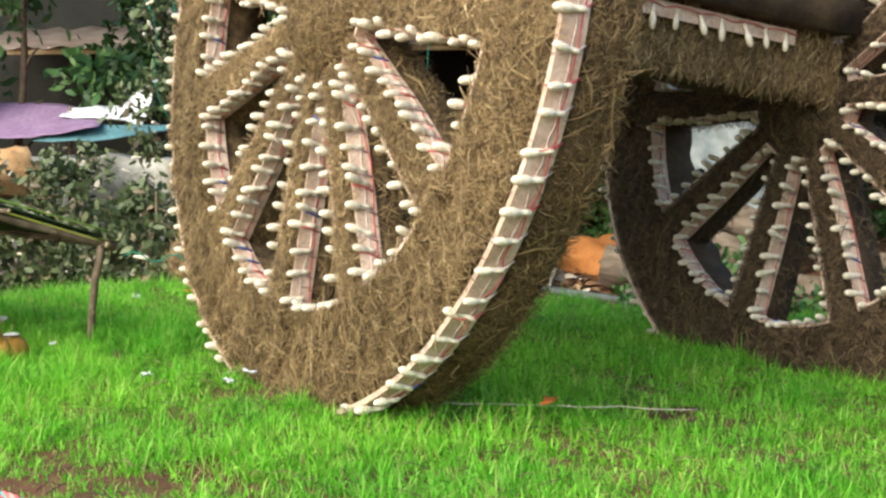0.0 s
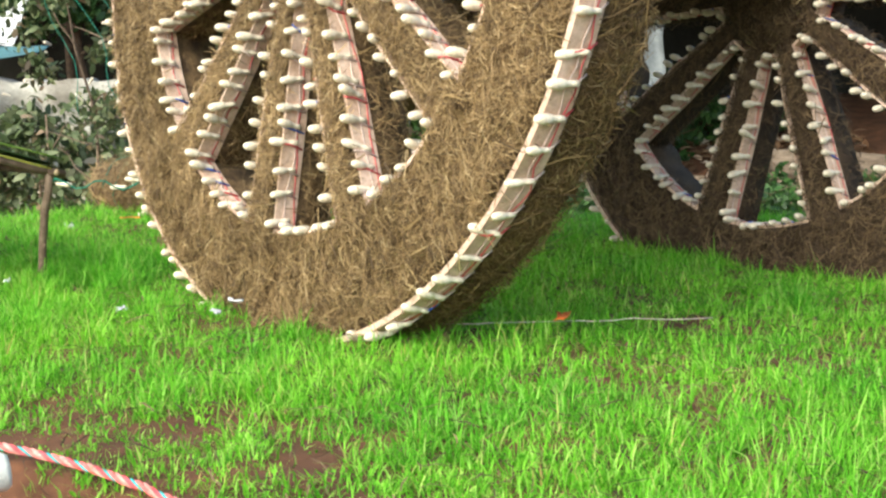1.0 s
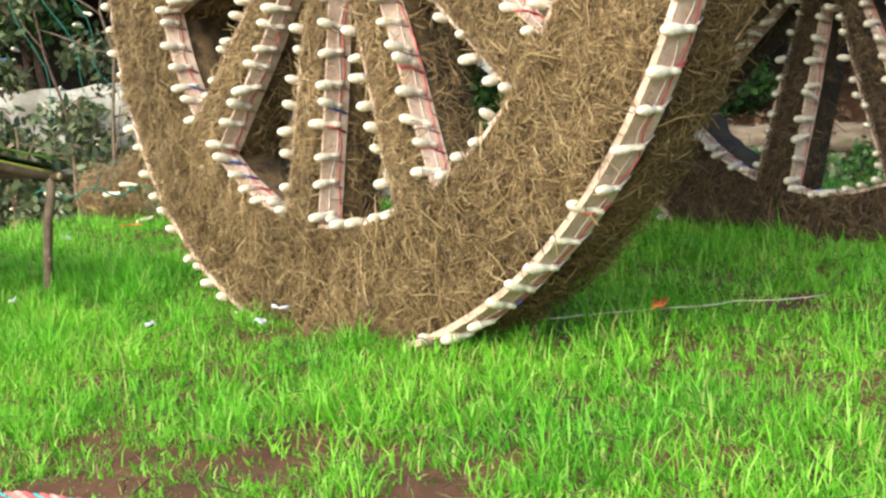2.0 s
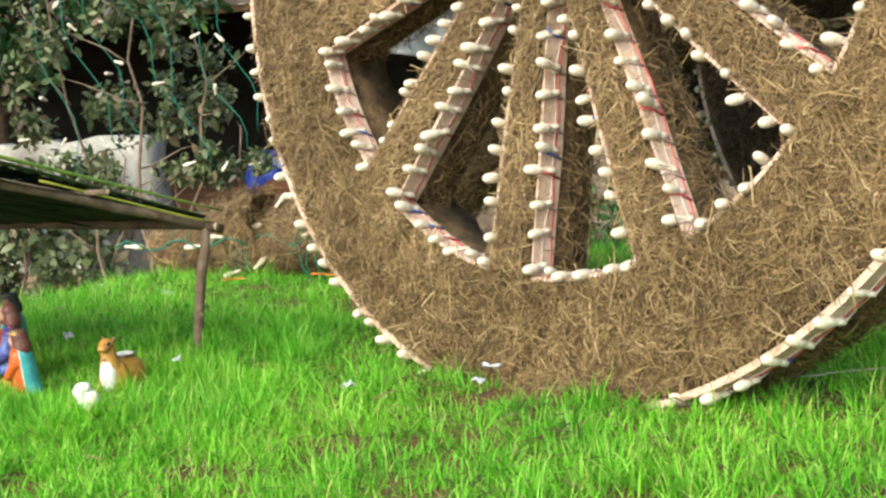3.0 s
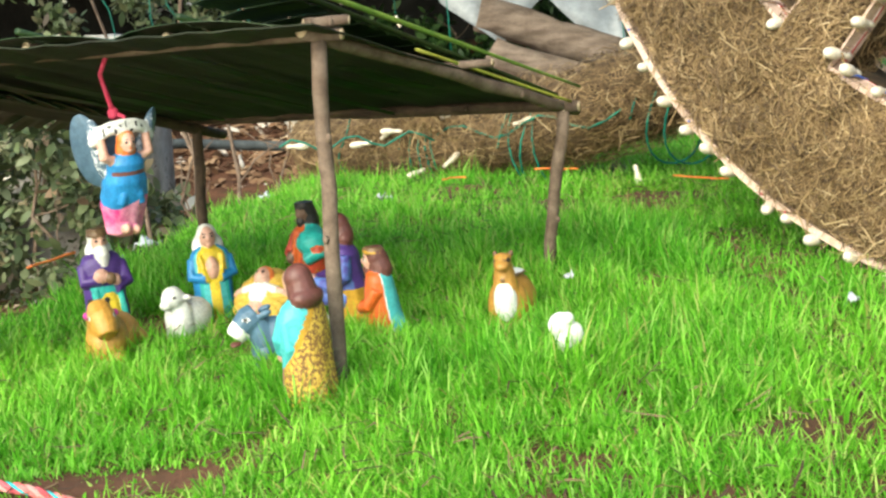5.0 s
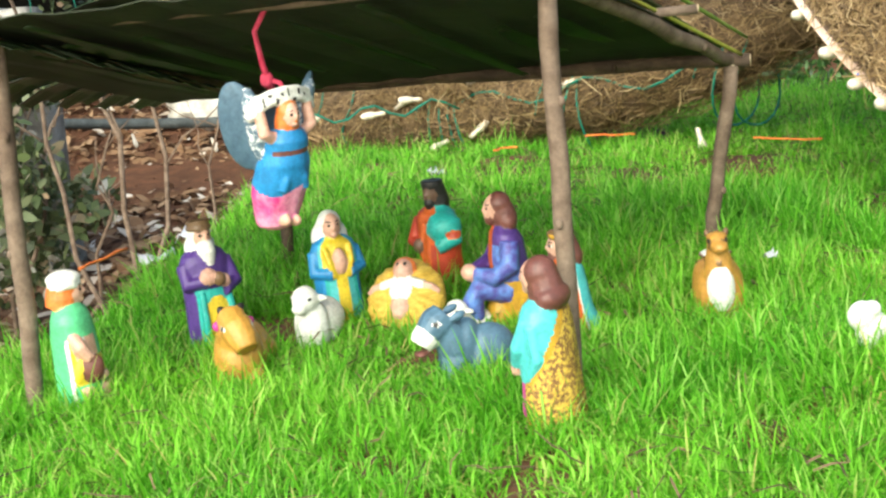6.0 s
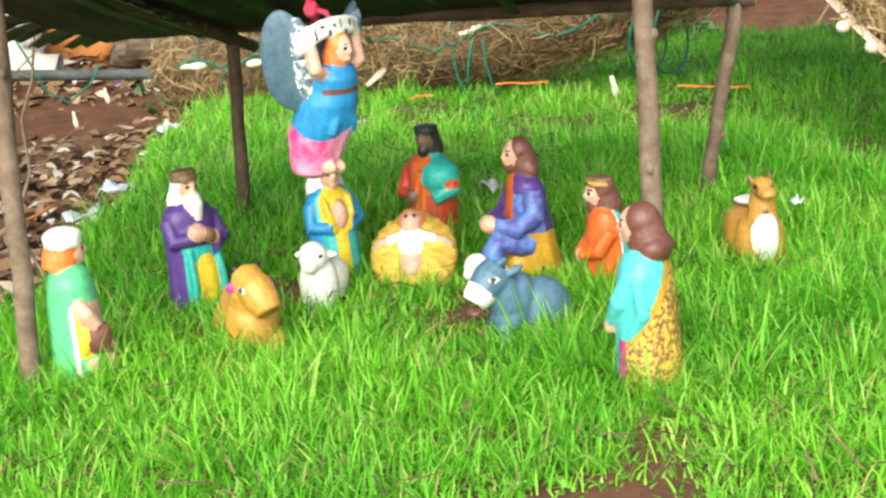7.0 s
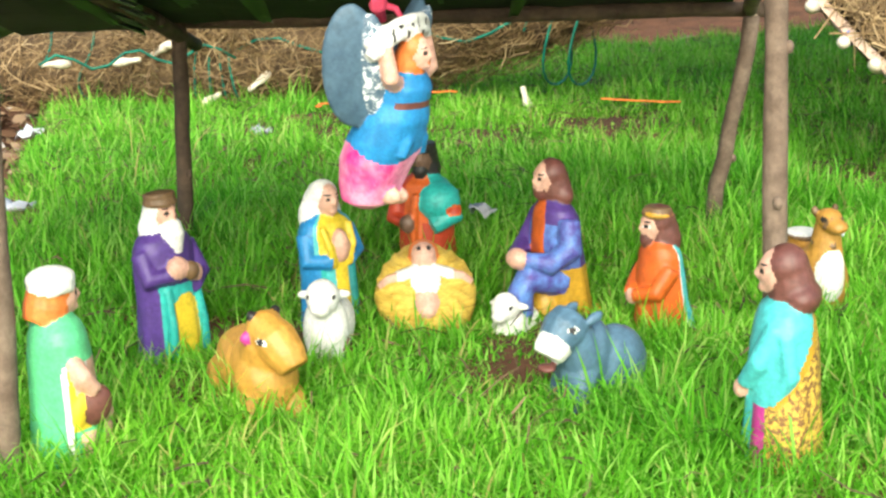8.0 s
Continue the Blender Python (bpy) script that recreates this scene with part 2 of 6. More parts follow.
def straw_on(points, normals, lean, length, width, lift, material, spread=1.2):
    """Loose straws lying on a surface at the points, along lean turned at random."""
    n = len(points)
    t = unit(lean - normals * (lean * normals).sum(1, keepdims=True))
    b = np.cross(normals, t)
    a = rng.normal(0, spread, n)[:, None]
    d = np.cos(a) * t + np.sin(a) * b
    ln = (length * rng.uniform(0.5, 1.5, n))[:, None]
    bend = np.cross(normals, d) * (rng.normal(0, 0.12, n)[:, None]) * ln
    up0, up1, up2 = (normals * (lift * rng.uniform(lo, hi, n))[:, None] for lo, hi in ((0, 0.6), (0.3, 1.2), (-0.1, 1.3)))
    c = np.stack([points - d * ln / 2 + up0, points + bend + up1, points + d * ln / 2 + up2], 1)
    side = unit(np.cross(normals, d) + normals * rng.normal(0, 0.5, n)[:, None])
    w = (width * rng.uniform(0.6, 1.4, n))[:, None] * np.array([[0.8, 1.0, 0.5]])
    return ribbons("straw", c, side, w, material)


# ---- ground ----
LEFT_EDGE = ((-0.9, -0.4, 0.3, 0.53, 0.6, 0.76, 0.95, 1.3, 1.6, 1.8, 2.1), (-1.1, -0.8, -0.65, -0.53, -0.48, -0.42, -0.36, -0.29, -0.22, -0.17, -0.1))
BACK_EDGE = ((-0.3, 0.2, 0.6, 1.0, 1.5, 4.0), (2.02, 2.0, 2.15, 2.25, 2.2, 2.0))


def inside(x, y):
    """How far a place lies inside the raised grass bed, in metres (negative outside)."""
    s = np.minimum(x - np.interp(y, *LEFT_EDGE), np.interp(x, *BACK_EDGE) - y)
    s = np.minimum(s, (y + 0.26 + 0.5 * x) * 0.9 + 0.03)
    return np.minimum(s, 3.2 - x)


def vnoise(x, y, f, seed=0):
    return np.array([noise.noise(Vector((a * f, b * f, seed))) for a, b in zip(np.ravel(x), np.ravel(y))]).reshape(np.shape(x))


def bed(x, y):
    """Height of the bed's soil, without the drop at its edge."""
    d = np.maximum(0, 0.69 * (x - 0.93) + 0.71 * (y - 0.24))
    return -0.020 - 0.050 * np.minimum(d, 2.0) + 0.018 * np.exp(-((x + 0.1) ** 2 + (y - 1.1) ** 2) / 0.25) + 0.036 * np.exp(-((x - 0.266) ** 2 + y**2) / 0.006)


def height(x, y):
    s = inside(x, y)
    f = np.clip((s + 0.42) / 0.44, 0, 1) ** 0.6
    low = -1.12 + 0.19 * np.clip(y - 8.4, 0, 5) + 0.02 * np.abs(x) * (y > 4)
    z = bed(x, y) * f + low * (1 - f)
    return z


def grid_axis(lo, hi, step, far, grow=1.35):
    mid = list(np.arange(lo, hi, step))
    a, s = [], step
    v = lo
    while v > -far:
        s *= grow
        v -= s
        a.append(v)
    b, s, v = [], step, mid[-1]
    while v < far:
        s *= grow
        v += s
        b.append(v)
    return np.array(a[::-1] + mid + b)


gx, gy = grid_axis(-1.2, 2.6, 0.025, 60), grid_axis(-1.3, 2.7, 0.025, 60)
X, Y = np.meshgrid(gx, gy)
Z = height(X, Y) + 0.010 * vnoise(X, Y, 5) + 0.006 * vnoise(X, Y, 19, 3) + 0.03 * vnoise(X, Y, 1.3, 5) * (inside(X, Y) < -0.2)
idx = np.arange(X.size).reshape(X.shape)
quads = np.stack([idx[:-1, :-1], idx[:-1, 1:], idx[1:, 1:], idx[1:, :-1]], -1).reshape(-1, 4)
tagged(new("ground", raw_mesh("ground", np.stack([X, Y, Z], -1).reshape(-1, 3), quads, SOIL)),
       "reddish brown bare soil, a raised bed and lower yard", "ground", kind="structure")


# ---- grass ----
def sow(n, x0, x1, y0, y1, k, tall, wide, patchy=True):
    t = n // 8
    tx, ty = rng.uniform(x0, x1, t), rng.uniform(y0, y1, t)
    pick = rng.integers(0, t, n)
    ox, oy = rng.normal(0, 0.007, n), rng.normal(0, 0.007, n)
    x, y = tx[pick] + ox, ty[pick] + oy
    size = rng.uniform(0.55, 1.35, t)[pick]
    s = inside(x, y)
    bare = vnoise(x, y, 3.1, 8) + 0.7 * vnoise(x, y, 11, 2)
    keep = (s > rng.normal(0, 0.03, n)) & ((bare < 0.27 + rng.exponential(0.12, n)) | (not patchy))
    for cx, cy, r in ((0.80, 0.93, 0.07), (1.42, -0.1, 0.17), (1.62, 0.25, 0.20), (1.25, -0.42, 0.08), (0.9, -0.3, 0.06), (0.45, -0.2, 0.10), (0.62, -0.12, 0.07), (0.25, -0.22, 0.09), (0.98, -0.45, 0.09), (0.73, -0.36, 0.05), (0.14, -0.08, 0.05), (0.36, 0.60, 0.06), (0.55, 0.30, 0.05), (0.58, 0.62, 0.09), (0.66, 0.50, 0.07), (0.78, 0.72, 0.10), (1.75, -0.05, 0.16), (1.55, -0.25, 0.12), (1.95, 0.15, 0.18)):
        keep &= ((x - cx) ** 2 + (y - cy) ** 2 > (r * rng.uniform(0.2, 1.1, n)) ** 2) | (not patchy)
    front = np.clip((y + 0.26 + 0.5 * x) / 0.28, 0, 1)
    keep &= rng.uniform(0, 1, n) < 0.62 + 0.38 * front
    x, y, front, bare, ox, oy, size = (v[keep] for v in (x, y, front, bare, ox, oy, size))
    n = len(x)
    h = tall * size * rng.uniform(0.5, 1.2, n) * (0.6 + 0.4 * front) * (1 + 0.40 * vnoise(x, y, 4.2, 11) + 0.60 * vnoise(x, y, 13, 21)) * np.clip(1.05 - 0.5 * np.maximum(bare, 0), 0.5, 1) * (1 - 0.42 * np.exp(-((x + 0.1) ** 2 + (y - 0.30) ** 2) / 0.03))
    z = height(x, y) + 0.006 * vnoise(x, y, 5)
    a = np.arctan2(oy, ox) + rng.normal(0, 0.7, n)
    d = np.stack([np.cos(a), np.sin(a), 0 * a], 1)
    bow = np.abs(rng.normal(0.1, 0.35, n))[:, None] + rng.uniform(0.2, 2.1, n)[:, None] * np.linspace(0, 1, k)[None] ** 1.2
    step = h[:, None] * 1.25 / (k - 1)
    out, rise = (np.concatenate([np.zeros((n, 1)), np.cumsum(step * (w[:, 1:] + w[:, :-1]) / 2, 1)], 1) for w in (np.sin(bow), np.cos(bow)))
    c = np.stack([x, y, z - 0.004], 1)[:, None, :] + d[:, None, :] * out[..., None]
    c[..., 2] += rise
    turn = a + math.pi / 2 + rng.normal(0, 0.5, n)
    side = np.stack([np.cos(turn), np.sin(turn), 0 * turn], 1)
    taper = np.interp(np.linspace(0, 1, k), [0, 0.4, 0.8, 1], [0.75, 1, 0.62, 0.06])[None]
    return c, side, wide * rng.uniform(0.55, 1.35, n)[:, None] * taper


for n, box, k, tall, wide, patchy in (
    (340000, (-0.75, 2.6, -0.95, 2.2), 3, 0.033, 0.0021, True),
    (140000, (-0.70, 0.50, -0.30, 0.85), 4, 0.036, 0.0020, True),
    (90000, (-0.75, 2.6, -0.95, 2.2), 3, 0.020, 0.0034, False),
):
    tagged(new("grass", ribbons("grass", *sow(n, *box, k, tall, wide, patchy), GRASS)), "bright green young lawn grass with bare patches of soil", "grass", kind="stuff")

# ---- hay cart ----
HUB = Vector((0.9332, 0.2418, 0.6929))
E1, E2, OUT = Vector((0.7179, -0.6962, 0)), Vector((0.0902, 0.0930, 0.9916)), Vector((-0.6903, -0.7118, 0.1296))
SPOKES_NEAR = (-163, -130, -96, -66.3, -36, -5, 24, 53, 82, 110, 139, 168)
SPOKES_FAR = (-178, -142, -103, -67, -31, 4, 38, 74, 110, 146)


def rim_point(hub, r, deg, out=0.0):
    a = radians(deg)
    return hub + r * (math.cos(a) * E1 + math.sin(a) * E2) + out * OUT


def half_width(r):
    return 0.018 + 0.046 * r


def bulb_mesh():
    """A small plastic-sleeved light bulb, 6 cm long, lying along its z."""
    bm = bmesh.new()
    prof = [(0.0, 0.003), (0.002, 0.0052), (0.012, 0.0060), (0.014, 0.0052), (0.022, 0.0058), (0.031, 0.0078), (0.034, 0.0088), (0.046, 0.0090), (0.054, 0.0076), (0.059, 0.0040), (0.060, 0.0012)]
    tube(bm, [(0, 0, z) for z, _ in prof], [r for _, r in prof], 10)
    return finish(bm, "bulb", BULB)


BULB_MESH = bulb_mesh()


def put_bulb(parent, at, way, size=1.0, name="bulb"):
    ob = new(name, BULB_MESH)
    ob.parent = parent
    if parent.type == "EMPTY":
        ob.matrix_parent_inverse = Matrix.Translation(-parent.location)
    way = Vector(way) + 0.24 * Vector((random.uniform(-1, 1), random.uniform(-1, 1), random.uniform(-1, 1)))
    s = 0.86 * size * random.uniform(0.86, 1.08)
    ob.matrix_basis = Matrix.LocRotScale(Vector(at), way.to_track_quat("Z", "Y"), (s, s, s))
    return ob


def strip(bm, pts, inward, depth, thick=0.005):
    """A thin board that follows the points at the wheel's front and reaches back; inward: the way to its inner face, point by point."""
    rows = []
    for p, i in zip(pts, inward):
        f, b = p + 0.003 * OUT, p - depth * OUT
        rows.append([bm.verts.new(v) for v in (f, b, b + thick * i, f + thick * i)])
    for a, b in zip(rows, rows[1:]):
        for k in range(4):
            bm.faces.new((a[k], a[(k + 1) % 4], b[(k + 1) % 4], b[k]))
    bm.faces.new(rows[0][::-1])
    bm.faces.new(rows[-1])


def lump_at(p):
    """How far the hay bulges from a wheel's face at a place."""
    return 0.013 * noise.noise(Vector(p) * 17) + 0.009 * noise.noise(Vector(p) * 42) + 0.005 * noise.noise(Vector(p) * 95)


def band(bm, hub, r0, r1, f0, f1, seg=480, seed=0):
    """The wheel's hay ring, with a lumpy front, back and outside."""
    face = [(r0 + 0.012 + (r1 - r0 - 0.026) * q / 17, 1) for q in range(18)]
    prof = [(r0, 0), *face, (r1, 0.9), (r1 + 0.004, 0.6), (r1 + 0.008, 0.3), (r1, 0), (r1 * 0.5 + r0 * 0.5, -0.1), (r0, 0)]
    rings = []
    for k in range(seg):
        a = 360 * k / seg
        row = []
        for j, (r, f) in enumerate(prof):
            w = 0.007 * noise.noise(Vector((a * 0.21, j * 1.7, seed))) if j > 18 or j == 0 else lump_at(rim_point(hub, r, a))
            row.append(bm.verts.new(rim_point(hub, r + (w if j > 18 else 0), a, (f1 if j in (0,) else f0 + (f1 - f0) * f) + w)))
        rings.append(row)
    for k in range(seg):
        a, b = rings[k], rings[(k + 1) % seg]
        for j in range(len(prof)):
            bm.faces.new((a[j], a[(j + 1) % len(prof)], b[(j + 1) % len(prof)], b[j]))


def spoke(bm, hub, deg, r0, r1, f0, f1, n=9, seed=0):
    a = radians(deg)
    d, t = math.cos(a) * E1 + math.sin(a) * E2, -math.sin(a) * E1 + math.cos(a) * E2
    rows = []
    for i in range(n):
        r = r0 + (r1 - r0) * i / (n - 1)
        h = half_width(r) - 0.002
        row = []
        for u, f in ((-1, f0), (-1, f1), (-0.4, f1 + 0.004), (0.4, f1 + 0.004), (1, f1), (1, f0)):
            w = 0.005 * noise.noise(Vector((deg + r * 30, u * 3, seed)))
            row.append(bm.verts.new(hub + d * r + t * (h * u + w * 0.3) + OUT * (f + w)))
        rows.append(row)
    for p, q in zip(rows, rows[1:]):
        for k in range(6):
            bm.faces.new((p[k], p[(k + 1) % 6], q[(k + 1) % 6], q[k]))
    bm.faces.new(rows[0][::-1])
    bm.faces.new(rows[-1])


def coarse(n, width):
    """Lengths and widths: mostly fine straws, some long thick ones."""
    big = rng.uniform(0, 1, n) < 0.07
    return np.where(big, 0.070, 0.030), np.where(big, width * 1.4, width)


def wheel_straw(hub, r_in, r_out, spokes, n_rim, n_spoke, n_tread, width, material):
    e1, e2, out, c = (np.array(tuple(v)) for v in (E1, E2, OUT, hub))
    r, a = np.sqrt(rng.uniform((r_in + 0.004) ** 2, (r_out - 0.006) ** 2, n_rim)), rng.uniform(0, 2 * np.pi, n_rim)
    rad = np.cos(a)[:, None] * e1 + np.sin(a)[:, None] * e2
    tan = -np.sin(a)[:, None] * e1 + np.cos(a)[:, None] * e2
    flat = c + rad * r[:, None]
    flat += out * np.array([lump_at(p) for p in flat])[:, None]
    pts, nor, lean = [flat - 0.002 * out], [np.tile(out, (n_rim, 1))], [tan]
    a = np.radians(rng.choice(spokes, n_spoke)) if n_spoke else np.zeros(0)
    r = rng.uniform(0.13, r_in + 0.01, n_spoke)
    rad = np.cos(a)[:, None] * e1 + np.sin(a)[:, None] * e2
    tan = -np.sin(a)[:, None] * e1 + np.cos(a)[:, None] * e2
    pts.append(c + rad * r[:, None] + tan * (half_width(r) * rng.uniform(-0.85, 0.85, n_spoke))[:, None] - 0.001 * out)
    nor.append(np.tile(out, (n_spoke, 1)))
    lean.append(rad)
    for side in (-1, 1):
        m = n_spoke // 3
        a, r = np.radians(rng.choice(spokes, m)), rng.uniform(0.13, r_in, m)
        rad = np.cos(a)[:, None] * e1 + np.sin(a)[:, None] * e2
        tan = -np.sin(a)[:, None] * e1 + np.cos(a)[:, None] * e2
        pts.append(c + rad * r[:, None] + side * tan * (half_width(r) - 0.001)[:, None] - out * rng.uniform(0.05, 0.115, m)[:, None])
        nor.append(side * tan)
        lean.append(rad)
    a, r = rng.uniform(0, 2 * np.pi, 5000), np.sqrt(rng.uniform(0, 0.115**2, 5000))
    rad = np.cos(a)[:, None] * e1 + np.sin(a)[:, None] * e2
    pts.append(c + rad * r[:, None] + out * np.interp(r, [0, 0.05, 0.085, 0.115], [0.03, 0.03, 0.022, 0.004])[:, None])
    nor.append(unit(out + rad * (r * 5)[:, None]))
    lean.append(-np.sin(a)[:, None] * e1 + np.cos(a)[:, None] * e2)
    a = rng.uniform(0, 2 * np.pi, n_tread)
    rad = np.cos(a)[:, None] * e1 + np.sin(a)[:, None] * e2
    pts.append(c + rad * (r_out + 0.004) - out * rng.uniform(0.055, 0.135, n_tread)[:, None])
    nor.append(rad)
    lean.append(-np.sin(a)[:, None] * e1 + np.cos(a)[:, None] * e2)
    return straw_on(*(np.concatenate(v) for v in (pts, nor, lean)), *coarse(sum(len(v) for v in pts), width), 0.014, material)


def wheel(cart, hub, r_in, r_out, spokes, hay, straw, counts, width, label):
    bm = bmesh.new()
    band(bm, hub, r_in, r_out, -0.135, 0.0, seed=r_in)
    body = part("wheel", bm, hay, cart, label)
    for i, deg in enumerate(spokes):
        bm = bmesh.new()
        spoke(bm, hub, deg, 0.08, r_in + 0.02, -0.115, -0.007, seed=i)
        part("spoke", bm, hay, body)
    bm = bmesh.new()
    rows = []
    for r, f in ((0.0, 0.03), (0.05, 0.03), (0.085, 0.022), (0.115, 0.004), (0.118, -0.12), (0.0, -0.13)):
        rows.append([bm.verts.new(rim_point(hub, max(r, 0.002) + 0.006 * noise.noise(Vector((k, r * 40, 2))) * (r > 0), 360 * k / 28, f)) for k in range(28)])
    for p, q in zip(rows, rows[1:]):
        for k in range(28):
            bm.faces.new((p[k], p[(k + 1) % 28], q[(k + 1) % 28], q[k]))
    part("wheel_hub", bm, hay, body)
    part("straw", wheel_straw(hub, r_in, r_out, spokes, *counts, width, straw), None, body, "loose straws", kind="stuff")
    # board round the tread
    bm = bmesh.new()
    n = 120
    pts = [rim_point(hub, r_out + 0.013, 360 * k / n) for k in range(n + 1)]
    strip(bm, pts, [rim_point(Vector(), -1, 360 * k / n) for k in range(n + 1)], 0.044, 0.010)
    part("rim_strip", bm, BOARD, body, "pinkish thin board round the tread", smooth=False)
    wires = {"red": bmesh.new(), "blue": bmesh.new(), "pale": bmesh.new()}
    step = 360 / round(2 * math.pi * r_out / 0.050)
    for k in range(round(360 / step)):
        a = k * step + random.uniform(-0.6, 0.6)
        put_bulb(body, rim_point(hub, r_out + 0.018, a, -0.034), OUT)
        wire = wires[random.choices(("red", "blue", "pale"), (1, 1, 3))[0]]
        tube(wire, [rim_point(hub, r_out + dr, a + da, o) for dr, da, o in ((0.008, -0.5, 0.006), (0.017, -0.3, -0.01), (0.018, 0.3, -0.034), (0.010, 0.9, -0.05))], 0.0016, 5)
    for key in ("red", "pale"):
        tube(wires[key], [rim_point(hub, r_out + 0.0145 + 0.001 * math.sin(k * 1.9), k * 1.5, -0.022 + {"red": -0.010, "pale": 0.0}[key] + 0.016 * noise.noise(Vector((k * 0.35, len(key), 1)))) for k in range(241)], 0.0011, 5)
    # board round each opening
    order = sorted(spokes)
    for i, lo in enumerate(order):
        hi = order[(i + 1) % len(order)] + (360 if i + 1 == len(order) else 0)
        loop = []
        r0 = 0.14
        while radians(hi - lo) * r0 < 2.3 * half_width(r0):
            r0 += 0.01

        def side(r, low):
            w = math.degrees(math.asin(min(0.9, half_width(r) / r)))
            return lo + w if low else hi - w

        for r in [r0 + (r_in - r0) * q / 7 for q in range(8)]:
            loop.append((r, side(r, True)))
        a0, a1 = side(r_in, True), side(r_in, False)
        loop += [(r_in, a0 + (a1 - a0) * u) for u in (0.2, 0.4, 0.6, 0.8)]
        for r in [r_in + (r0 - r_in) * q / 7 for q in range(8)]:
            loop.append((r, side(r, False)))
        loop.append(loop[0])
        pts = [rim_point(hub, r, a) for r, a in loop]
        mid = rim_point(hub, r_in * 0.66, (lo + hi) / 2)
        bm = bmesh.new()
        strip(bm, pts, [(mid - p).normalized() for p in pts], 0.040, 0.006)
        part("opening_strip", bm, BOARD, body, "pinkish thin board lining an opening", smooth=False)
        length = [0.0]
        for p, q in zip(pts, pts[1:]):
            length.append(length[-1] + (q - p).length)
        count = round(length[-1] / (0.08 if 15 < (lo + hi) / 2 < 165 else 0.043))
        for k in range(count):
            s = (k + random.uniform(0.3, 0.7)) * length[-1] / count
            j = next(m for m in range(len(length) - 1) if length[m + 1] >= s)
            p = pts[j].lerp(pts[j + 1], (s - length[j]) / max(1e-6, length[j + 1] - length[j]))
            i_ = (mid - p).normalized()
            put_bulb(body, p + 0.010 * i_ - 0.026 * OUT, OUT)
            wire = wires[random.choices(("red", "blue", "pale"), (1, 1, 3))[0]]
            t = (pts[j + 1] - pts[j]).normalized()
            tube(wire, [p + 0.006 * i_ + 0.006 * OUT, p + 0.012 * i_ - 0.01 * OUT + 0.005 * t, p + 0.008 * i_ - 0.036 * OUT + 0.01 * t], 0.0016, 5)
        for key, o in (("pale", -0.02), ("red", -0.028)):
            tube(wires[key], [p + 0.0075 * (mid - p).normalized() + (o + 0.020 * noise.noise(Vector((m * 0.7 + i * 5, o * 90, 2)))) * OUT for m, p in enumerate(pts)], 0.0011, 5)
    for key, m in (("red", RED_WIRE), ("blue", BLUE_WIRE), ("pale", PALE_WIRE)):
        part("wire", wires[key], m, body, f"thin {key} electric wire", kind="stuff")
    return body


cart = empty("hay_cart", (1.35, 0.67, -0.06), "straw-covered bullock cart edged with small light bulbs, on grass", "cart")
FAR_HUB = HUB - 1.22 * OUT
wheel(cart, HUB, 0.565, 0.742, SPOKES_NEAR, HAY, STRAW, (90000, 26000, 22000), 0.0012, "large wheel covered in golden straw")
# far wheel: darker hay and straw colours take the place of cart shade
wheel(cart, FAR_HUB, 0.525, 0.705, SPOKES_FAR, HAY_SHADED, STRAW_DARK, (26000, 8000, 4000), 0.0016, "large wheel covered in straw coloured darker for the cart's shade")


def hay_tube(pts, radii, seg, n, parent, name, label, hay=HAY, straw=STRAW, hollow=0.0):
    """A straw-wrapped pole through the points, lumpy, with loose straws on it."""
    bm = bmesh.new()
    pts, radii = [Vector(p) for p in pts], list(radii)
    fine_p, fine_r = [], []
    for i in range(len(pts) - 1):
        for k in range(8):
            fine_p.append(pts[i].lerp(pts[i + 1], k / 8))
            fine_r.append(radii[i] + (radii[i + 1] - radii[i]) * k / 8)
    fine_p.append(pts[-1])
    fine_r.append(radii[-1])
    tube(bm, fine_p, fine_r, seg, cap=not hollow)
    for v in bm.verts:
        v.co += 0.012 * noise.noise_vector(v.co * 14)
    if hollow:
        tube(bm, [fine_p[-1], fine_p[-1].lerp(fine_p[0], 0.12), fine_p[-1].lerp(fine_p[0], 0.7)], [fine_r[-1] * 0.98, fine_r[-1] * 0.62, fine_r[-1] * hollow], seg, cap=False)
        bm.faces.ensure_lookup_table()
    bm.normal_update()
    bmesh.ops.recalc_face_normals(bm, faces=bm.faces[:])
    fs = [f for f in bm.faces]
    area = np.array([f.calc_area() for f in fs])
    pick = rng.choice(len(fs), n, p=area / area.sum())
    cen = np.array([f.calc_center_median() for f in fs])[pick] + rng.normal(0, 0.012, (n, 3))
    nor = np.array([f.normal for f in fs])[pick]
    ax = np.tile(np.array((pts[-1] - pts[0]).normalized()), (n, 1))
    ob = part(name, bm, hay, parent, label)
    part("straw", straw_on(cen, nor, ax, *coarse(n, 0.0013), 0.010, straw, 0.9), None, ob, "loose straws", kind="stuff")
    return ob


# axle box between the wheels, with a board and bulbs along its top front edge
bm = bmesh.new()
a0, a1 = HUB - 0.10 * OUT, FAR_HUB + 0.02 * OUT
rows = []
for i in range(14):
    p = a0.lerp(a1, i / 13)
    row = []
    for u, v in ((0.10, -0.015), (0.115, 0.05), (0.10, 0.115), (-0.10, 0.115), (-0.11, 0.05), (-0.10, -0.015)):
        row.append(bm.verts.new(p - E1 * (-u) + E2 * v + 0.01 * noise.noise_vector(Vector((i * 0.9, u * 20, v * 20)))))
    rows.append(row)
for p, q in zip(rows, rows[1:]):
    for k in range(6):
        bm.faces.new((p[k], p[(k + 1) % 6], q[(k + 1) % 6], q[k]))
bm.faces.new(rows[0][::-1])
bm.faces.new(rows[-1])
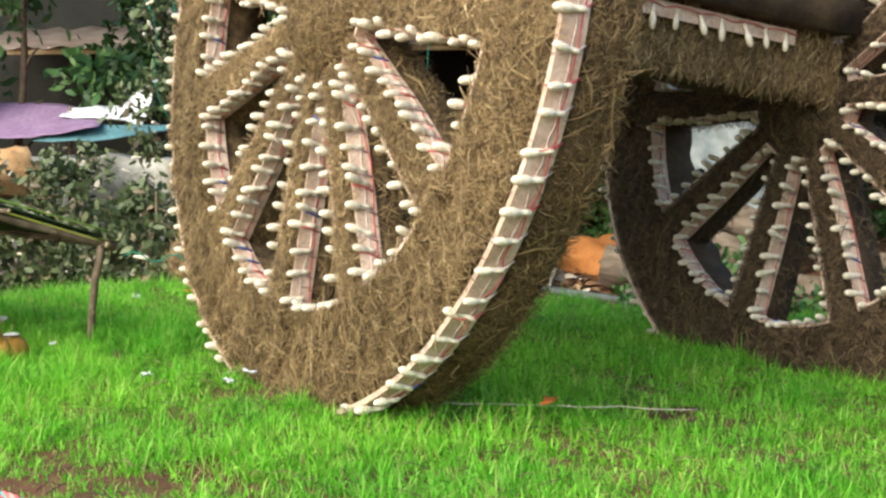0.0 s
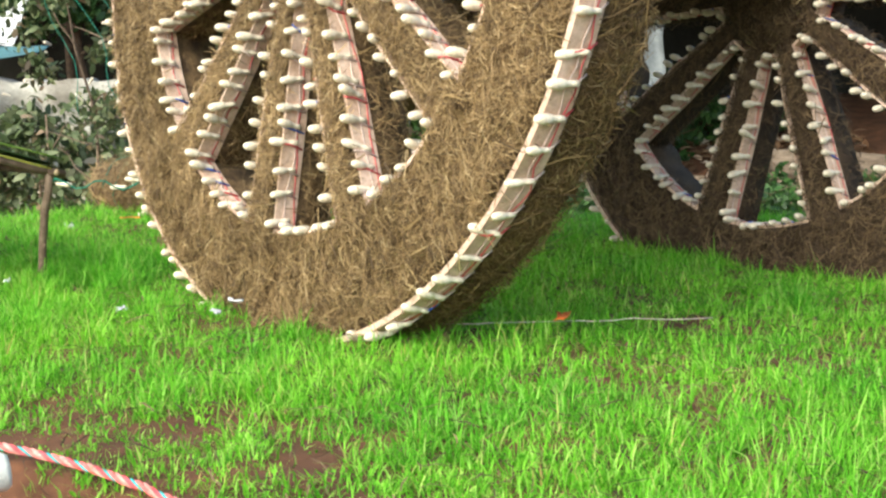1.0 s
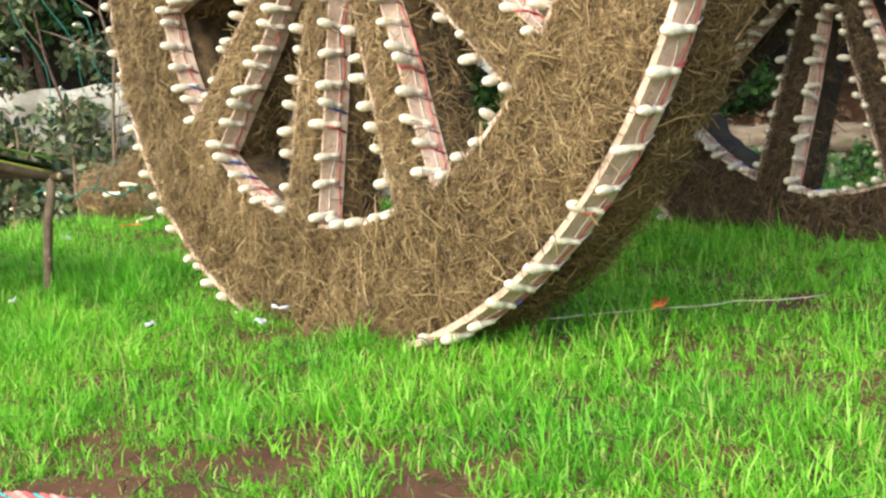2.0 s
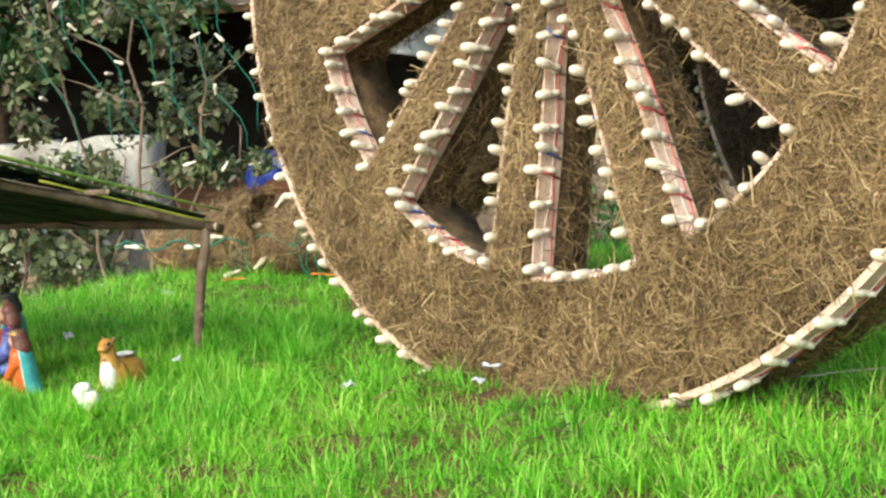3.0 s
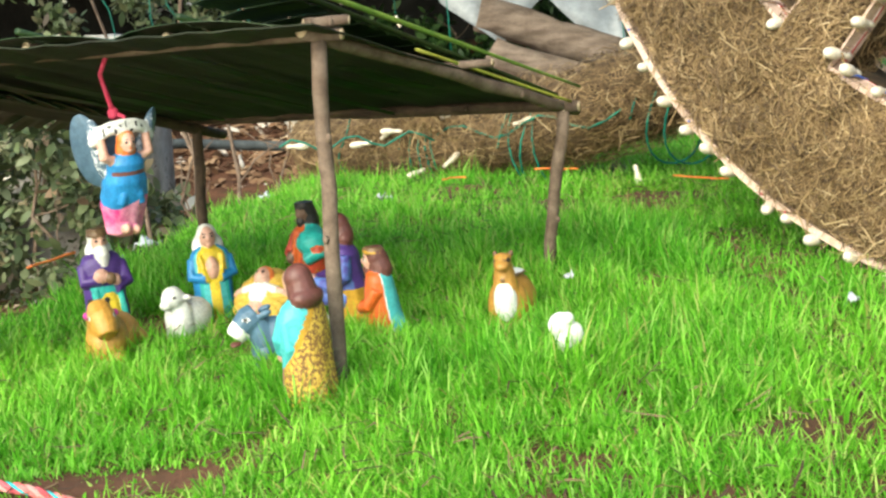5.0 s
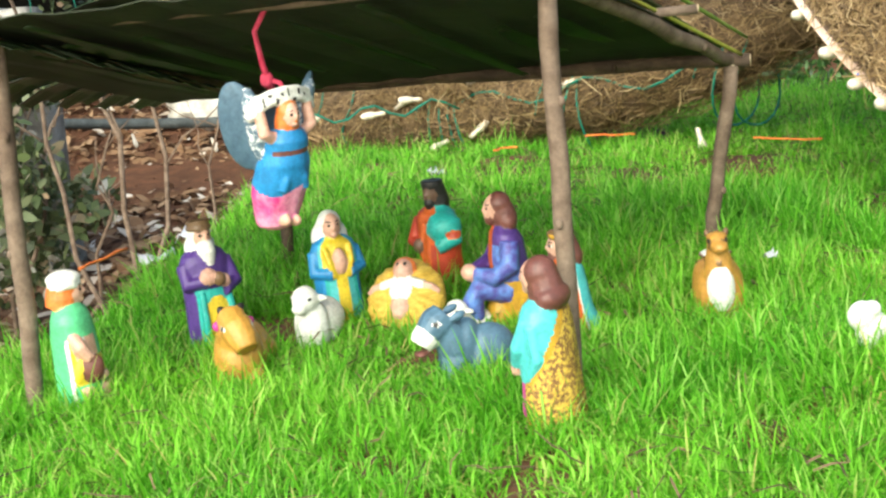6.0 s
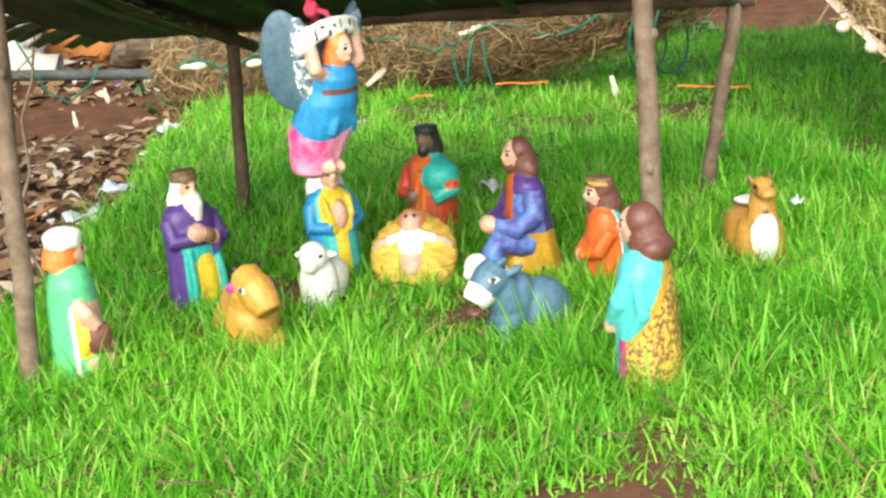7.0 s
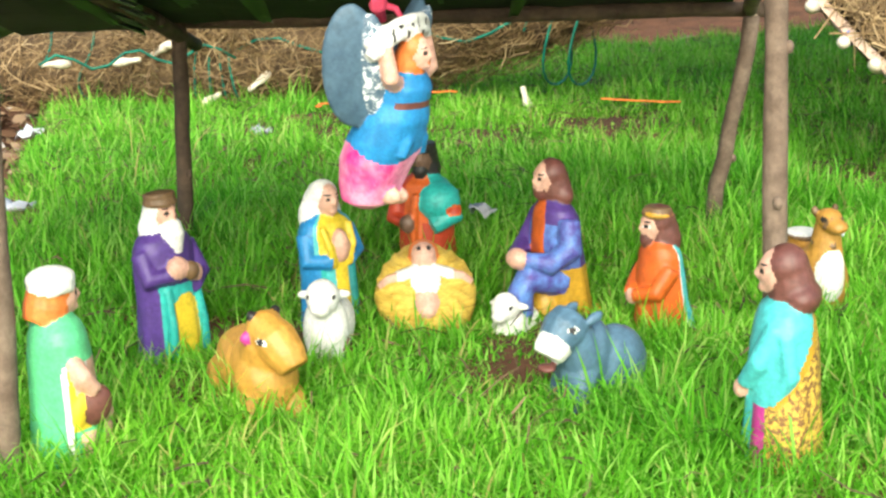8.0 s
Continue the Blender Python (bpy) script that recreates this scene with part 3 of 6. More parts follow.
axle = part("axle_box", bm, HAY, cart, "straw-covered axle box")
m = 7000
u = rng.uniform(0, 1, m)[:, None]
pts = np.array(a0) * (1 - u) + np.array(a1) * u + np.array(E1) * 0.112 + np.array(E2) * rng.uniform(-0.01, 0.115, m)[:, None]
part("straw", straw_on(pts, np.tile(np.array(E1), (m, 1)), np.tile(np.array(E2), (m, 1)), 0.05, 0.0018, 0.012, STRAW, 0.7), None, axle, "loose straws", kind="stuff")
bm = bmesh.new()
b0, b1 = a0.lerp(a1, 0.03) + E1 * 0.118 + E2 * 0.118, a0.lerp(a1, 0.86) + E1 * 0.118 + E2 * 0.118
line = [b0.lerp(b1, i / 10) for i in range(11)]
rows = [[bm.verts.new(p + q) for q in (0.018 * E1, 0.018 * E1 - 0.004 * E2 - 0.028 * E2, -0.028 * E2, -0.0 * E2)] for p in line]
for p, q in zip(rows, rows[1:]):
    for k in range(4):
        bm.faces.new((p[k], p[(k + 1) % 4], q[(k + 1) % 4], q[k]))
part("edge_strip", bm, BOARD, axle, "pinkish thin board along the edge", smooth=False)
for i in range(15):
    put_bulb(axle, b0.lerp(b1, (i + 0.5) / 15) + 0.02 * E1 - 0.01 * E2, -E2 + 0.25 * E1, 0.95)
bm = bmesh.new()
tube(bm, [b0.lerp(b1, i / 30) + E1 * (0.021 + 0.004 * math.sin(i * 1.3)) - E2 * (0.008 + 0.004 * math.cos(i * 2.1)) for i in range(31)], 0.0014, 5)
part("wire", bm, RED_WIRE, axle, "thin red electric wire")
# unseen bed of the cart above the axle, its overhang sized for shade
bm = bmesh.new()
rows = []
for i in range(12):
    p = a0.lerp(a1, i / 11)
    rows.append([bm.verts.new(p + E1 * u + E2 * v + 0.012 * noise.noise_vector(Vector((i, u * 9, v * 9)))) for u, v in ((0.17, 0.13), (0.18, 0.20), (0.10, 0.21), (-0.4, 0.21), (-1.10, 0.20), (-1.08, 0.13))])
for p, q in zip(rows, rows[1:]):
    for k in range(6):
        bm.faces.new((p[k], p[(k + 1) % 6], q[(k + 1) % 6], q[k]))
bm.faces.new(rows[0][::-1])
bm.faces.new(rows[-1])
part("cart_bed", bm, HAY_SHADED, cart, "straw-covered platform")

# the shaft comes down from the axle and lies along the back of the grass
shaft = hay_tube([(1.20, 0.80, 0.52), (0.86, 1.12, 0.32), (0.58, 1.40, 0.135), (0.36, 1.585, 0.065), (0.10, 1.80, 0.035), (-0.16, 2.02, 0.02)],
                 (0.07, 0.075, 0.085, 0.085, 0.085, 0.07), 18, 34000, cart, "shaft", "straw-wrapped shaft lying on the ground")
hay_tube([(0.00, 1.84, 0.075), (0.10, 1.76, 0.105), (0.185, 1.66, 0.12)], (0.05, 0.062, 0.058), 14, 6000, cart, "hollow_end", "hollow end of a straw-wrapped tube", hollow=0.5)
# green bulb string wound round the shaft
axis = Vector((0.72, -0.69, 0)).normalized()
bm = bmesh.new()
for base, turns, r in (((0.16, 1.755, 0.03), 4.3, 0.098), ((0.37, 1.575, 0.035), 3.2, 0.10), ((0.62, 1.37, 0.09), 2.4, 0.10), ((-0.04, 1.925, 0.03), 1.2, 0.09)):
    base, side_ = Vector(base), Vector((-0.69, -0.72, 0)).normalized()
    tube(bm, [base + axis * (-0.05 + 0.1 * k / 60 + 0.012 * math.sin(k * 0.5)) + r * (math.cos(k * turns * 2 * math.pi / 60) * side_ + math.sin(k * turns * 2 * math.pi / 60) * Vector((0, 0, 1))) for k in range(61)], 0.0022, 5)
tube(bm, [Vector((-0.19, 1.62, 0.075)).lerp(Vector((0.14, 1.655, 0.06)), k / 12) + Vector((0, 0, 0.014 * math.sin(k * 1.4))) for k in range(13)], 0.0024, 5)
tube(bm, [Vector((0.14, 1.655, 0.06)).lerp(Vector((0.50, 1.335, 0.10)), k / 12) + Vector((0, 0, 0.018 * math.sin(k * 1.1))) for k in range(13)], 0.0024, 5)
wire = part("bulb_string", bm, GREEN_WIRE, shaft, "green twisted wire wound round the shaft")
for at, way in (((0.15, 1.63, -0.005), (0.6, -0.3, 0.4)), ((0.11, 1.66, -0.01), (-0.6, -0.4, 0.1)), ((0.13, 1.655, 0.095), (0.9, -0.3, -0.05)), ((0.30, 1.51, 0.083), (0.9, -0.3, 0.15)), ((0.07, 1.68, 0.075), (-0.8, -0.3, 0.1)),
                ((0.00, 1.74, 0.05), (-0.9, 0.1, -0.1)), ((0.02, 1.74, 0.055), (0.3, -0.8, 0.2)), ((-0.18, 1.66, 0.07), (0.9, 0.1, 0.1)), ((0.52, 1.35, 0.0), (0.2, -0.3, -0.9)), ((0.42, 1.46, 0.12), (0.8, -0.5, 0.3)), ((0.22, 1.62, 0.145), (0.7, -0.2, 0.6)), ((0.55, 1.33, 0.14), (0.6, -0.7, 0.2))):
    put_bulb(wire, at, way, 0.95)

# ---- grey pipe across the yard, with a loop of bulb wire ----
pipe = empty("pipe", (-0.7, 7.0, -1.1), "weathered grey metal pipe carried on short stakes across the yard", "pipe")
bm = bmesh.new()
tube(bm, wobble((-2.7, 7.0, -0.305), (1.3, 7.05, -0.79), 10, 0.006, 3), 0.030, 16)
part("tube", bm, GREY_PIPE, pipe)
for x in (-2.3, 0.85):
    bm = bmesh.new()
    z = -0.305 - 0.12 * (x + 2.7)
    tube(bm, wobble((x, 7.03, -1.2), (x, 7.03, z - 0.028), 5, 0.008, x), 0.022, 8)
    part("stake", bm, DARK_BARK, pipe, "short dark stake")
loop_string = empty("light_string", (-0.9, 6.9, -0.4), "green wire with white bulbs looped over a grey pipe", "string lights")
bm = bmesh.new()
tube(bm, [(-0.56, 6.9, -0.04), (-0.55, 6.9, -0.25), (-0.46, 6.9, -0.46), (-0.39, 6.9, -0.65), (-0.28, 6.9, -0.73), (-0.15, 6.9, -0.64), (-0.1, 6.9, -0.55)], 0.006, 6)
part("wire", bm, GREEN_WIRE, loop_string)
for at in [(-0.63, 6.85, -0.62), (-0.27, 6.85, -0.77), (-0.09, 6.85, -0.67), (-1.05, 6.85, -0.54)]:
    put_bulb(loop_string, at, (0.2, -0.3, -0.9), 1.7)

# ---- shelter ----
hut = empty("shelter", (-0.08, 0.42, -0.03), "small lean-to of brown sticks roofed with green palm leaves", "shelter")


def stick(name, a, b, r, seed, mat=BARK, parent=hut, label="", taper=0.9, amp=0.006):
    bm = bmesh.new()
    pts = wobble(a, b, 9, amp, seed)
    pts[0], pts[-1] = Vector(a), Vector(b)
    rad = [r * (1 + (taper - 1) * i / 8) * (1 + 0.10 * noise.noise(Vector((i * 1.3, seed, 4)))) for i in range(9)]
    tube(bm, pts, rad, 12)
    for v in bm.verts:
        v.co += 0.0012 * noise.noise_vector(v.co * 60)
    ob = part(name, bm, mat, parent, label)
    for k, (e, f) in enumerate(((pts[0], pts[1]), (pts[-1], pts[-2]))):
        d = (e - f).normalized()
        bm = bmesh.new()
        tube(bm, [e - 0.001 * d, e + 0.0012 * d], [rad[0 if k == 0 else -1] * 0.86] * 2, 12)
        part("cut_end", bm, CUT_WOOD, ob, "pale cut wood")
    for k in range(3):
        i = 2 + 2 * k
        bm = bmesh.new()
        blob(bm, pts[i] + rad[i] * 0.8 * Vector((math.cos(seed + k * 2), math.sin(seed + k * 2) - 0.6, 0)), (0.0035, 0.0035, 0.005), seg=8)
        part("knot", bm, mat, ob)
    return ob


FL, FC, BL, FR = Vector((-0.47, 0.285, 0.368)), Vector((0.045, 0.118, 0.354)), Vector((-0.203, 0.74, 0.220)), Vector((0.324, 0.507, 0.211))
stick("post", (-0.478, 0.275, -0.07), FL + Vector((0.02, 0, 0.01)), 0.0092, 1)
stick("post", (0.026, 0.085, -0.06), FC, 0.0092, 2)
stick("post", (-0.222, 0.735, -0.07), BL + Vector((0, 0, 0.01)), 0.0085, 3, DARK_BARK)
stick("post", (0.272, 0.52, -0.08), FR, 0.0090, 4)
stick("beam", FL + (FL - FC) * 0.2 + Vector((0, 0.005, -0.002)), FC + Vector((0.025, -0.008, 0.004)), 0.0075, 5, BARK)
stick("beam", BL + Vector((-0.016, 0.006, 0.012)), FR + Vector((0.02, -0.008, 0.004)), 0.0085, 6, DARK_BARK)
stick("beam", FC + Vector((-0.015, -0.02, 0.012)), FR + Vector((0.02, 0.028, -0.004)), 0.0085, 7, BARK)
stick("beam", FL + Vector((-0.02, -0.03, 0.012)), BL + Vector((0.03, 0.052, -0.022)), 0.0085, 8, DARK_BARK)
stick("cross_stick", FL.lerp(BL, 0.5) + Vector((-0.03, 0.01, 0.014)), FC.lerp(FR, 0.5) + Vector((0.045, -0.01, 0.016)), 0.0055, 9, BARK, amp=0.004)
stick("cross_stick", FC.lerp(FR, 0.0) + Vector((-0.012, -0.012, 0.018)), FC + Vector((0.034, -0.012, 0.018)), 0.0062, 10, BARK, amp=0.001)
stick("roof_pole", FL.lerp(FC, 0.36) + Vector((0, -0.02, 0.014)), BL.lerp(FR, 0.36) + Vector((0.02, 0.05, 0.010)), 0.006, 11, DARK_BARK)
stick("roof_pole", FL.lerp(FC, 0.68) + Vector((0, -0.02, 0.014)), BL.lerp(FR, 0.68) + Vector((0.02, 0.05, 0.010)), 0.006, 12, DARK_BARK)


def palm_leaf(a, b, wide, lift, seed, droop, sides=(-1, 1), name="palm_leaf"):
    """One leaf laid from a to b: a ridged midrib with two blades of narrow leaflets."""
    a, b = Vector(a), Vector(b)
    d = (b - a).normalized()
    s = d.cross(Vector((0, 0, 1))).normalized()
    up = s.cross(d)
    bm = bmesh.new()
    n = 22
    for sign in sides:
        for i in range(n):
            t0, t1 = i / n, (i + 1.12) / n
            w = wide * (0.55 + 0.45 * math.sin(math.pi * min(1, 0.18 + t0 * 0.85))) * (0.9 + 0.2 * noise.noise(Vector((i * 3.1, seed, sign))))
            slant = d * (0.12 * wide)
            lift0 = 0.003 * noise.noise(Vector((i * 1.1, seed + 5, sign)))
            p0, p1 = a.lerp(b, t0), a.lerp(b, t1)
            rows = []
            for q, fall in ((0.02, 0.0), (0.35, 0.0), (0.7, -0.25), (1.0, -0.75)):
                e = sign * s * w * q + slant * q + up * (lift0 + droop * fall * w + 0.004 * (i % 2) * q)
                pinch = 1.0 if q < 0.9 else 0.8
                m_ = (p0 + p1) / 2
                rows.append((bm.verts.new(m_.lerp(p0, pinch) + e), bm.verts.new(m_ + e + up * 0.002), bm.verts.new(m_.lerp(p1, pinch) + e)))
            for r0, r1 in zip(rows, rows[1:]):
                for k in range(2):
                    bm.faces.new((r0[k], r0[k + 1], r1[k + 1], r1[k]))
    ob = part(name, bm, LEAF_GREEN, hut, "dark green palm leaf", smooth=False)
    sol = ob.modifiers.new("thickness", "SOLIDIFY")
    sol.thickness = 0.0008
    bm = bmesh.new()
    tube(bm, [a.lerp(b, k / 12) + up * (0.002 + 0.004 * (1 - k / 12)) for k in range(13)], [0.004 - 0.002 * k / 12 for k in range(13)], 8)
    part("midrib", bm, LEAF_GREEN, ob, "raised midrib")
    return ob


lf = Vector((0, 0, 0.016))
palm_leaf(FL + Vector((-0.10, -0.06, 0.022)), BL + Vector((-0.10, 0.06, 0.010)), 0.15, 0, 1, 0.25)
palm_leaf(FL.lerp(FC, 0.36) + Vector((0.0, -0.05, 0.026)), BL.lerp(FR, 0.33) + Vector((0.0, 0.06, 0.012)), 0.16, 0, 2, 0.1)
palm_leaf(FL.lerp(FC, 0.72) + Vector((0.0, -0.05, 0.030)), BL.lerp(FR, 0.70) + Vector((0.0, 0.06, 0.014)), 0.15, 0, 3, 0.1)
palm_leaf(FC + Vector((-0.045, -0.07, 0.062)), FR + Vector((-0.005, 0.02, 0.018)), 0.16, 0, 4, 0.05, (-1,))
# leaf layer that closes gaps; its near-black colour stands in for roof shade
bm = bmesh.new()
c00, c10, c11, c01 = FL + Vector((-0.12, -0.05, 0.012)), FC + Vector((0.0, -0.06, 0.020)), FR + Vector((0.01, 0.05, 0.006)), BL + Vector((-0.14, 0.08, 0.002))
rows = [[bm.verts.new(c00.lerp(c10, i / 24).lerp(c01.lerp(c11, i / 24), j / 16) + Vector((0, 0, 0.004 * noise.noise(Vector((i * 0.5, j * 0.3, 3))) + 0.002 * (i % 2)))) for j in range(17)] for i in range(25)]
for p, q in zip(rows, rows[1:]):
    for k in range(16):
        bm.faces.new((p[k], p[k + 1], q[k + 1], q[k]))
under = part("leaf_layer", bm, LEAF_SHADE, hut, "layer of leaves coloured near-black for shade under the roof", smooth=False)
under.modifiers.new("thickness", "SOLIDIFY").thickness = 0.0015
for i in range(9):
    bm = bmesh.new()
    u, du = random.uniform(0.02, 0.95), random.uniform(-0.06, 0.06)
    v0, v1, w = random.uniform(0.0, 0.45), random.uniform(0.6, 1.0), random.uniform(0.005, 0.014)
    rows = []
    for j in range(9):
        v = v0 + (v1 - v0) * j / 8
        p = c00.lerp(c10, u + du * v).lerp(c01.lerp(c11, u + du * v), v) + Vector((0, 0, -0.009 + 0.003 * noise.noise(Vector((i * 3.1, j * 0.6, 0)))))
        t = w * (0.35 + 0.65 * math.sin(math.pi * (0.1 + 0.85 * j / 8)))
        rows.append([bm.verts.new(p + Vector((e * t, 0, -abs(e) * 0.3 * t))) for e in (-1, 0, 1)])
    for p, q in zip(rows, rows[1:]):
        for k in range(2):
            bm.faces.new((p[k], p[k + 1], q[k + 1], q[k]))
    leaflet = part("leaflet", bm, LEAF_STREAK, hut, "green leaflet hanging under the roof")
    leaflet.modifiers.new("thickness", "SOLIDIFY").thickness = 0.0006
bm = bmesh.new()
tube(bm, [(FC + Vector((-0.03, -0.065, 0.060))).lerp(FR + Vector((0.02, 0.02, 0.022)), k / 12) + Vector((0.006, -0.004, 0.006)) for k in range(13)], [0.0038 - 0.002 * k / 12 for k in range(13)], 8)
part("leaf_edge", bm, MIDRIB, hut, "bright green folded leaf edge")
bm = bmesh.new()
tube(bm, [(FC.lerp(FR, 0.35) + Vector((0.0, 0.0, 0.022))).lerp(FR + Vector((0.01, -0.01, 0.012)), k / 12) for k in range(13)], 0.0022, 6)
part("leaf_edge", bm, LEAF_EDGE, hut, "yellowed leaf edge")

# ---- clay figures ----
def moulded(name, label, bm, mats, at, turn, tall, spots=(), voxel=0.0015, category="figurine"):
    """Melts overlapping clay shapes into one skin; each bit of skin keeps the paint of the shape that it came from, then spots of paint go on top."""
    tree, old = BVHTree.FromBMesh(bm), [f.material_index for f in bm.faces]
    ob = new(name, finish(bm, name, [P[m] for m in mats]))
    melt = ob.modifiers.new("melt", "REMESH")
    melt.mode, melt.voxel_size = "VOXEL", voxel
    soft = ob.modifiers.new("soft", "SMOOTH")
    soft.factor, soft.iterations = 0.5, 3
    skin = bpy.data.meshes.new_from_object(ob.evaluated_get(bpy.context.evaluated_depsgraph_get()))
    ob.modifiers.clear()
    ob.data = skin
    skin.materials.clear()
    for m in mats:
        skin.materials.append(P[m])
    spots = [(Vector(c) * tall, Vector((r, r, r) if isinstance(r, (int, float)) else r) * tall, m) for c, r, m in spots]
    index = np.zeros(len(skin.polygons), dtype=np.int32)
    for i, poly in enumerate(skin.polygons):
        p = poly.center
        index[i] = old[tree.find_nearest(p)[2]]
        for c, r, m in spots:
            d = p - c
            if (d.x / r.x) ** 2 + (d.y / r.y) ** 2 + (d.z / r.z) ** 2 < 1:
                index[i] = m
    skin.polygons.foreach_set("material_index", index)
    skin.polygons.foreach_set("use_smooth", np.ones(len(index), dtype=bool))
    ob.matrix_basis = pose(*at, *turn)
    return tagged(ob, label, category, "painted clay crib figures" if category == "figurine" else "")


def clay(bm, tall, shapes, rough=0.03):
    for kind, *v in shapes:
        if kind == "blob":
            c, r, mat = v[:3]
            r = (r, r, r) if isinstance(r, (int, float)) else r
            blob(bm, [tall * q for q in c], [tall * q for q in r], mat, v[3] if len(v) > 3 else (0, 0, 0), 20, rough)
        else:
            pts, radii, mat = v
            tube(bm, [[tall * q for q in p] for p in pts], [tall * q for q in radii], 12, mat)


def figure(name, label, at, yaw, tall, prof, mats, paint_of, shapes, spots=(), tip=0, folds=0.05):
    """One painted clay figure: a turned body whose paint follows paint_of(height, angle), with moulded shapes on it; it faces its own +x."""
    bm = bmesh.new()
    seg, rows = 72, 72
    hs = [p[0] for p in prof]
    rings = []
    for j in range(rows):
        h = hs[0] + (hs[-1] - hs[0]) * j / (rows - 1)
        rx, ry, ox = (float(np.interp(h, hs, [p[c] for p in prof])) for c in (1, 2, 3))
        ring = []
        for k in range(seg):
            a = 2 * math.pi * k / seg
            fold = 1 + folds * (math.sin(a * 7 + 2 * h) + 0.6 * math.sin(a * 11 - 3 * h)) * max(0, 0.72 - h) + 0.03 * noise.noise(Vector((math.cos(a) * 2, math.sin(a) * 2, h * 5 + at[0] * 40)))
            ring.append(bm.verts.new((tall * (ox + rx * math.cos(a) * fold), tall * ry * math.sin(a) * fold, tall * h)))
        rings.append(ring)
    for j in range(rows - 1):
        h = hs[0] + (hs[-1] - hs[0]) * (j + 0.5) / (rows - 1)
        for k in range(seg):
            f = bm.faces.new((rings[j][k], rings[j][(k + 1) % seg], rings[j + 1][(k + 1) % seg], rings[j + 1][k]))
            a = math.degrees(2 * math.pi * (k + 0.5) / seg)
            f.material_index = paint_of(h, a - 360 if a > 180 else a)
    bm.faces.new(rings[0][::-1])
    bm.faces.new(rings[-1])
    clay(bm, tall, shapes)
    return moulded(name, label, bm, mats, at, (0, tip, yaw), tall, spots)


def lump(name, label, at, yaw, tall, mats, shapes, spots=(), category="figurine"):
    bm = bmesh.new()
    clay(bm, tall, shapes, 0.05)
    return moulded(name, label, bm, mats, at, (0, 0, yaw), tall, spots, 0.0017, category)


ROBE = [(0, 0.165, 0.185, 0), (0.1, 0.17, 0.19, 0), (0.4, 0.15, 0.175, 0), (0.6, 0.14, 0.18, 0), (0.70, 0.125, 0.18, 0), (0.755, 0.105, 0.155, 0), (0.79, 0.07, 0.10, 0), (0.82, 0.05, 0.055, 0), (0.86, 0.045, 0.05, 0)]
KNEEL = [(0, 0.22, 0.18, -0.04), (0.12, 0.22, 0.19, -0.04), (0.35, 0.17, 0.175, -0.01), (0.55, 0.15, 0.175, 0), (0.67, 0.13, 0.17, 0), (0.73, 0.105, 0.145, 0.01), (0.78, 0.06, 0.08, 0.02), (0.84, 0.05, 0.05, 0.02)]
SEATED = [(0, 0.15, 0.16, -0.06), (0.15, 0.155, 0.165, -0.05), (0.38, 0.145, 0.165, -0.02), (0.55, 0.135, 0.17, 0), (0.67, 0.12, 0.17, 0), (0.73, 0.10, 0.145, 0.01), (0.78, 0.06, 0.08, 0.02), (0.84, 0.05, 0.05, 0.02)]


def head(skin, hair, beard=None, z=0.90, x=0.02, r=0.085, long=True):
    """A head with nose, chin and ears of hair, which falls to the shoulders where long."""
    out = [("blob", (x, 0, z), (r * 0.90, r * 0.80, r * 1.12), skin), ("blob", (x + r * 0.86, 0, z - r * 0.08), (r * 0.24, r * 0.15, r * 0.30), skin), ("blob", (x + r * 0.62, 0, z - r * 0.72), (r * 0.28, r * 0.34, r * 0.26), skin),
           ("blob", (x + r * 0.62, 0, z + r * 0.36), (r * 0.26, r * 0.55, r * 0.16), skin), ("blob", (x - r * 0.34, 0, z + r * 0.26), (r * 0.98, r * 1.0, r * 1.02), hair)]
    if long:
        out.append(("tube", [(x - r * 0.42, 0, z + r * 0.5), (x - r * 0.50, 0, z - r * 0.2), (x - r * 0.62, 0, z - r * 0.9), (x - r * 0.75, 0, z - r * 1.55)], (r * 0.85, r * 1.02, r * 1.10, r * 0.95), hair))
    if beard is not None:
        out.append(("blob", (x + r * 0.55, 0, z - r * 0.80), (r * 0.42, r * 0.52, r * 0.55), beard))
    return out


def face(dark, z=0.90, x=0.02, r=0.085, lip=None, white=None):
    """Painted brows and eyes, and a mouth where lip is given."""
    out = []
    for s in (-1, 1):
        if white is not None:
            out.append(((x + r * 0.74, s * r * 0.40, z + r * 0.10), (r * 0.30, r * 0.24, r * 0.15), white))
        out += [((x + r * 0.76, s * r * 0.38, z + r * 0.10), (r * 0.26, r * 0.15, r * 0.13), dark), ((x + r * 0.72, s * r * 0.42, z + r * 0.40), (r * 0.3, r * 0.22, r * 0.065), dark)]
    if lip is not None:
        out.append(((x + r * 0.86, 0, z - r * 0.52), (r * 0.22, r * 0.22, r * 0.10), lip))
    return out


G0 = -0.032


def shawl(h):
    return float(np.interp(h, (0.36, 0.37, 0.55, 0.75), (36, 68, 118, 165)))


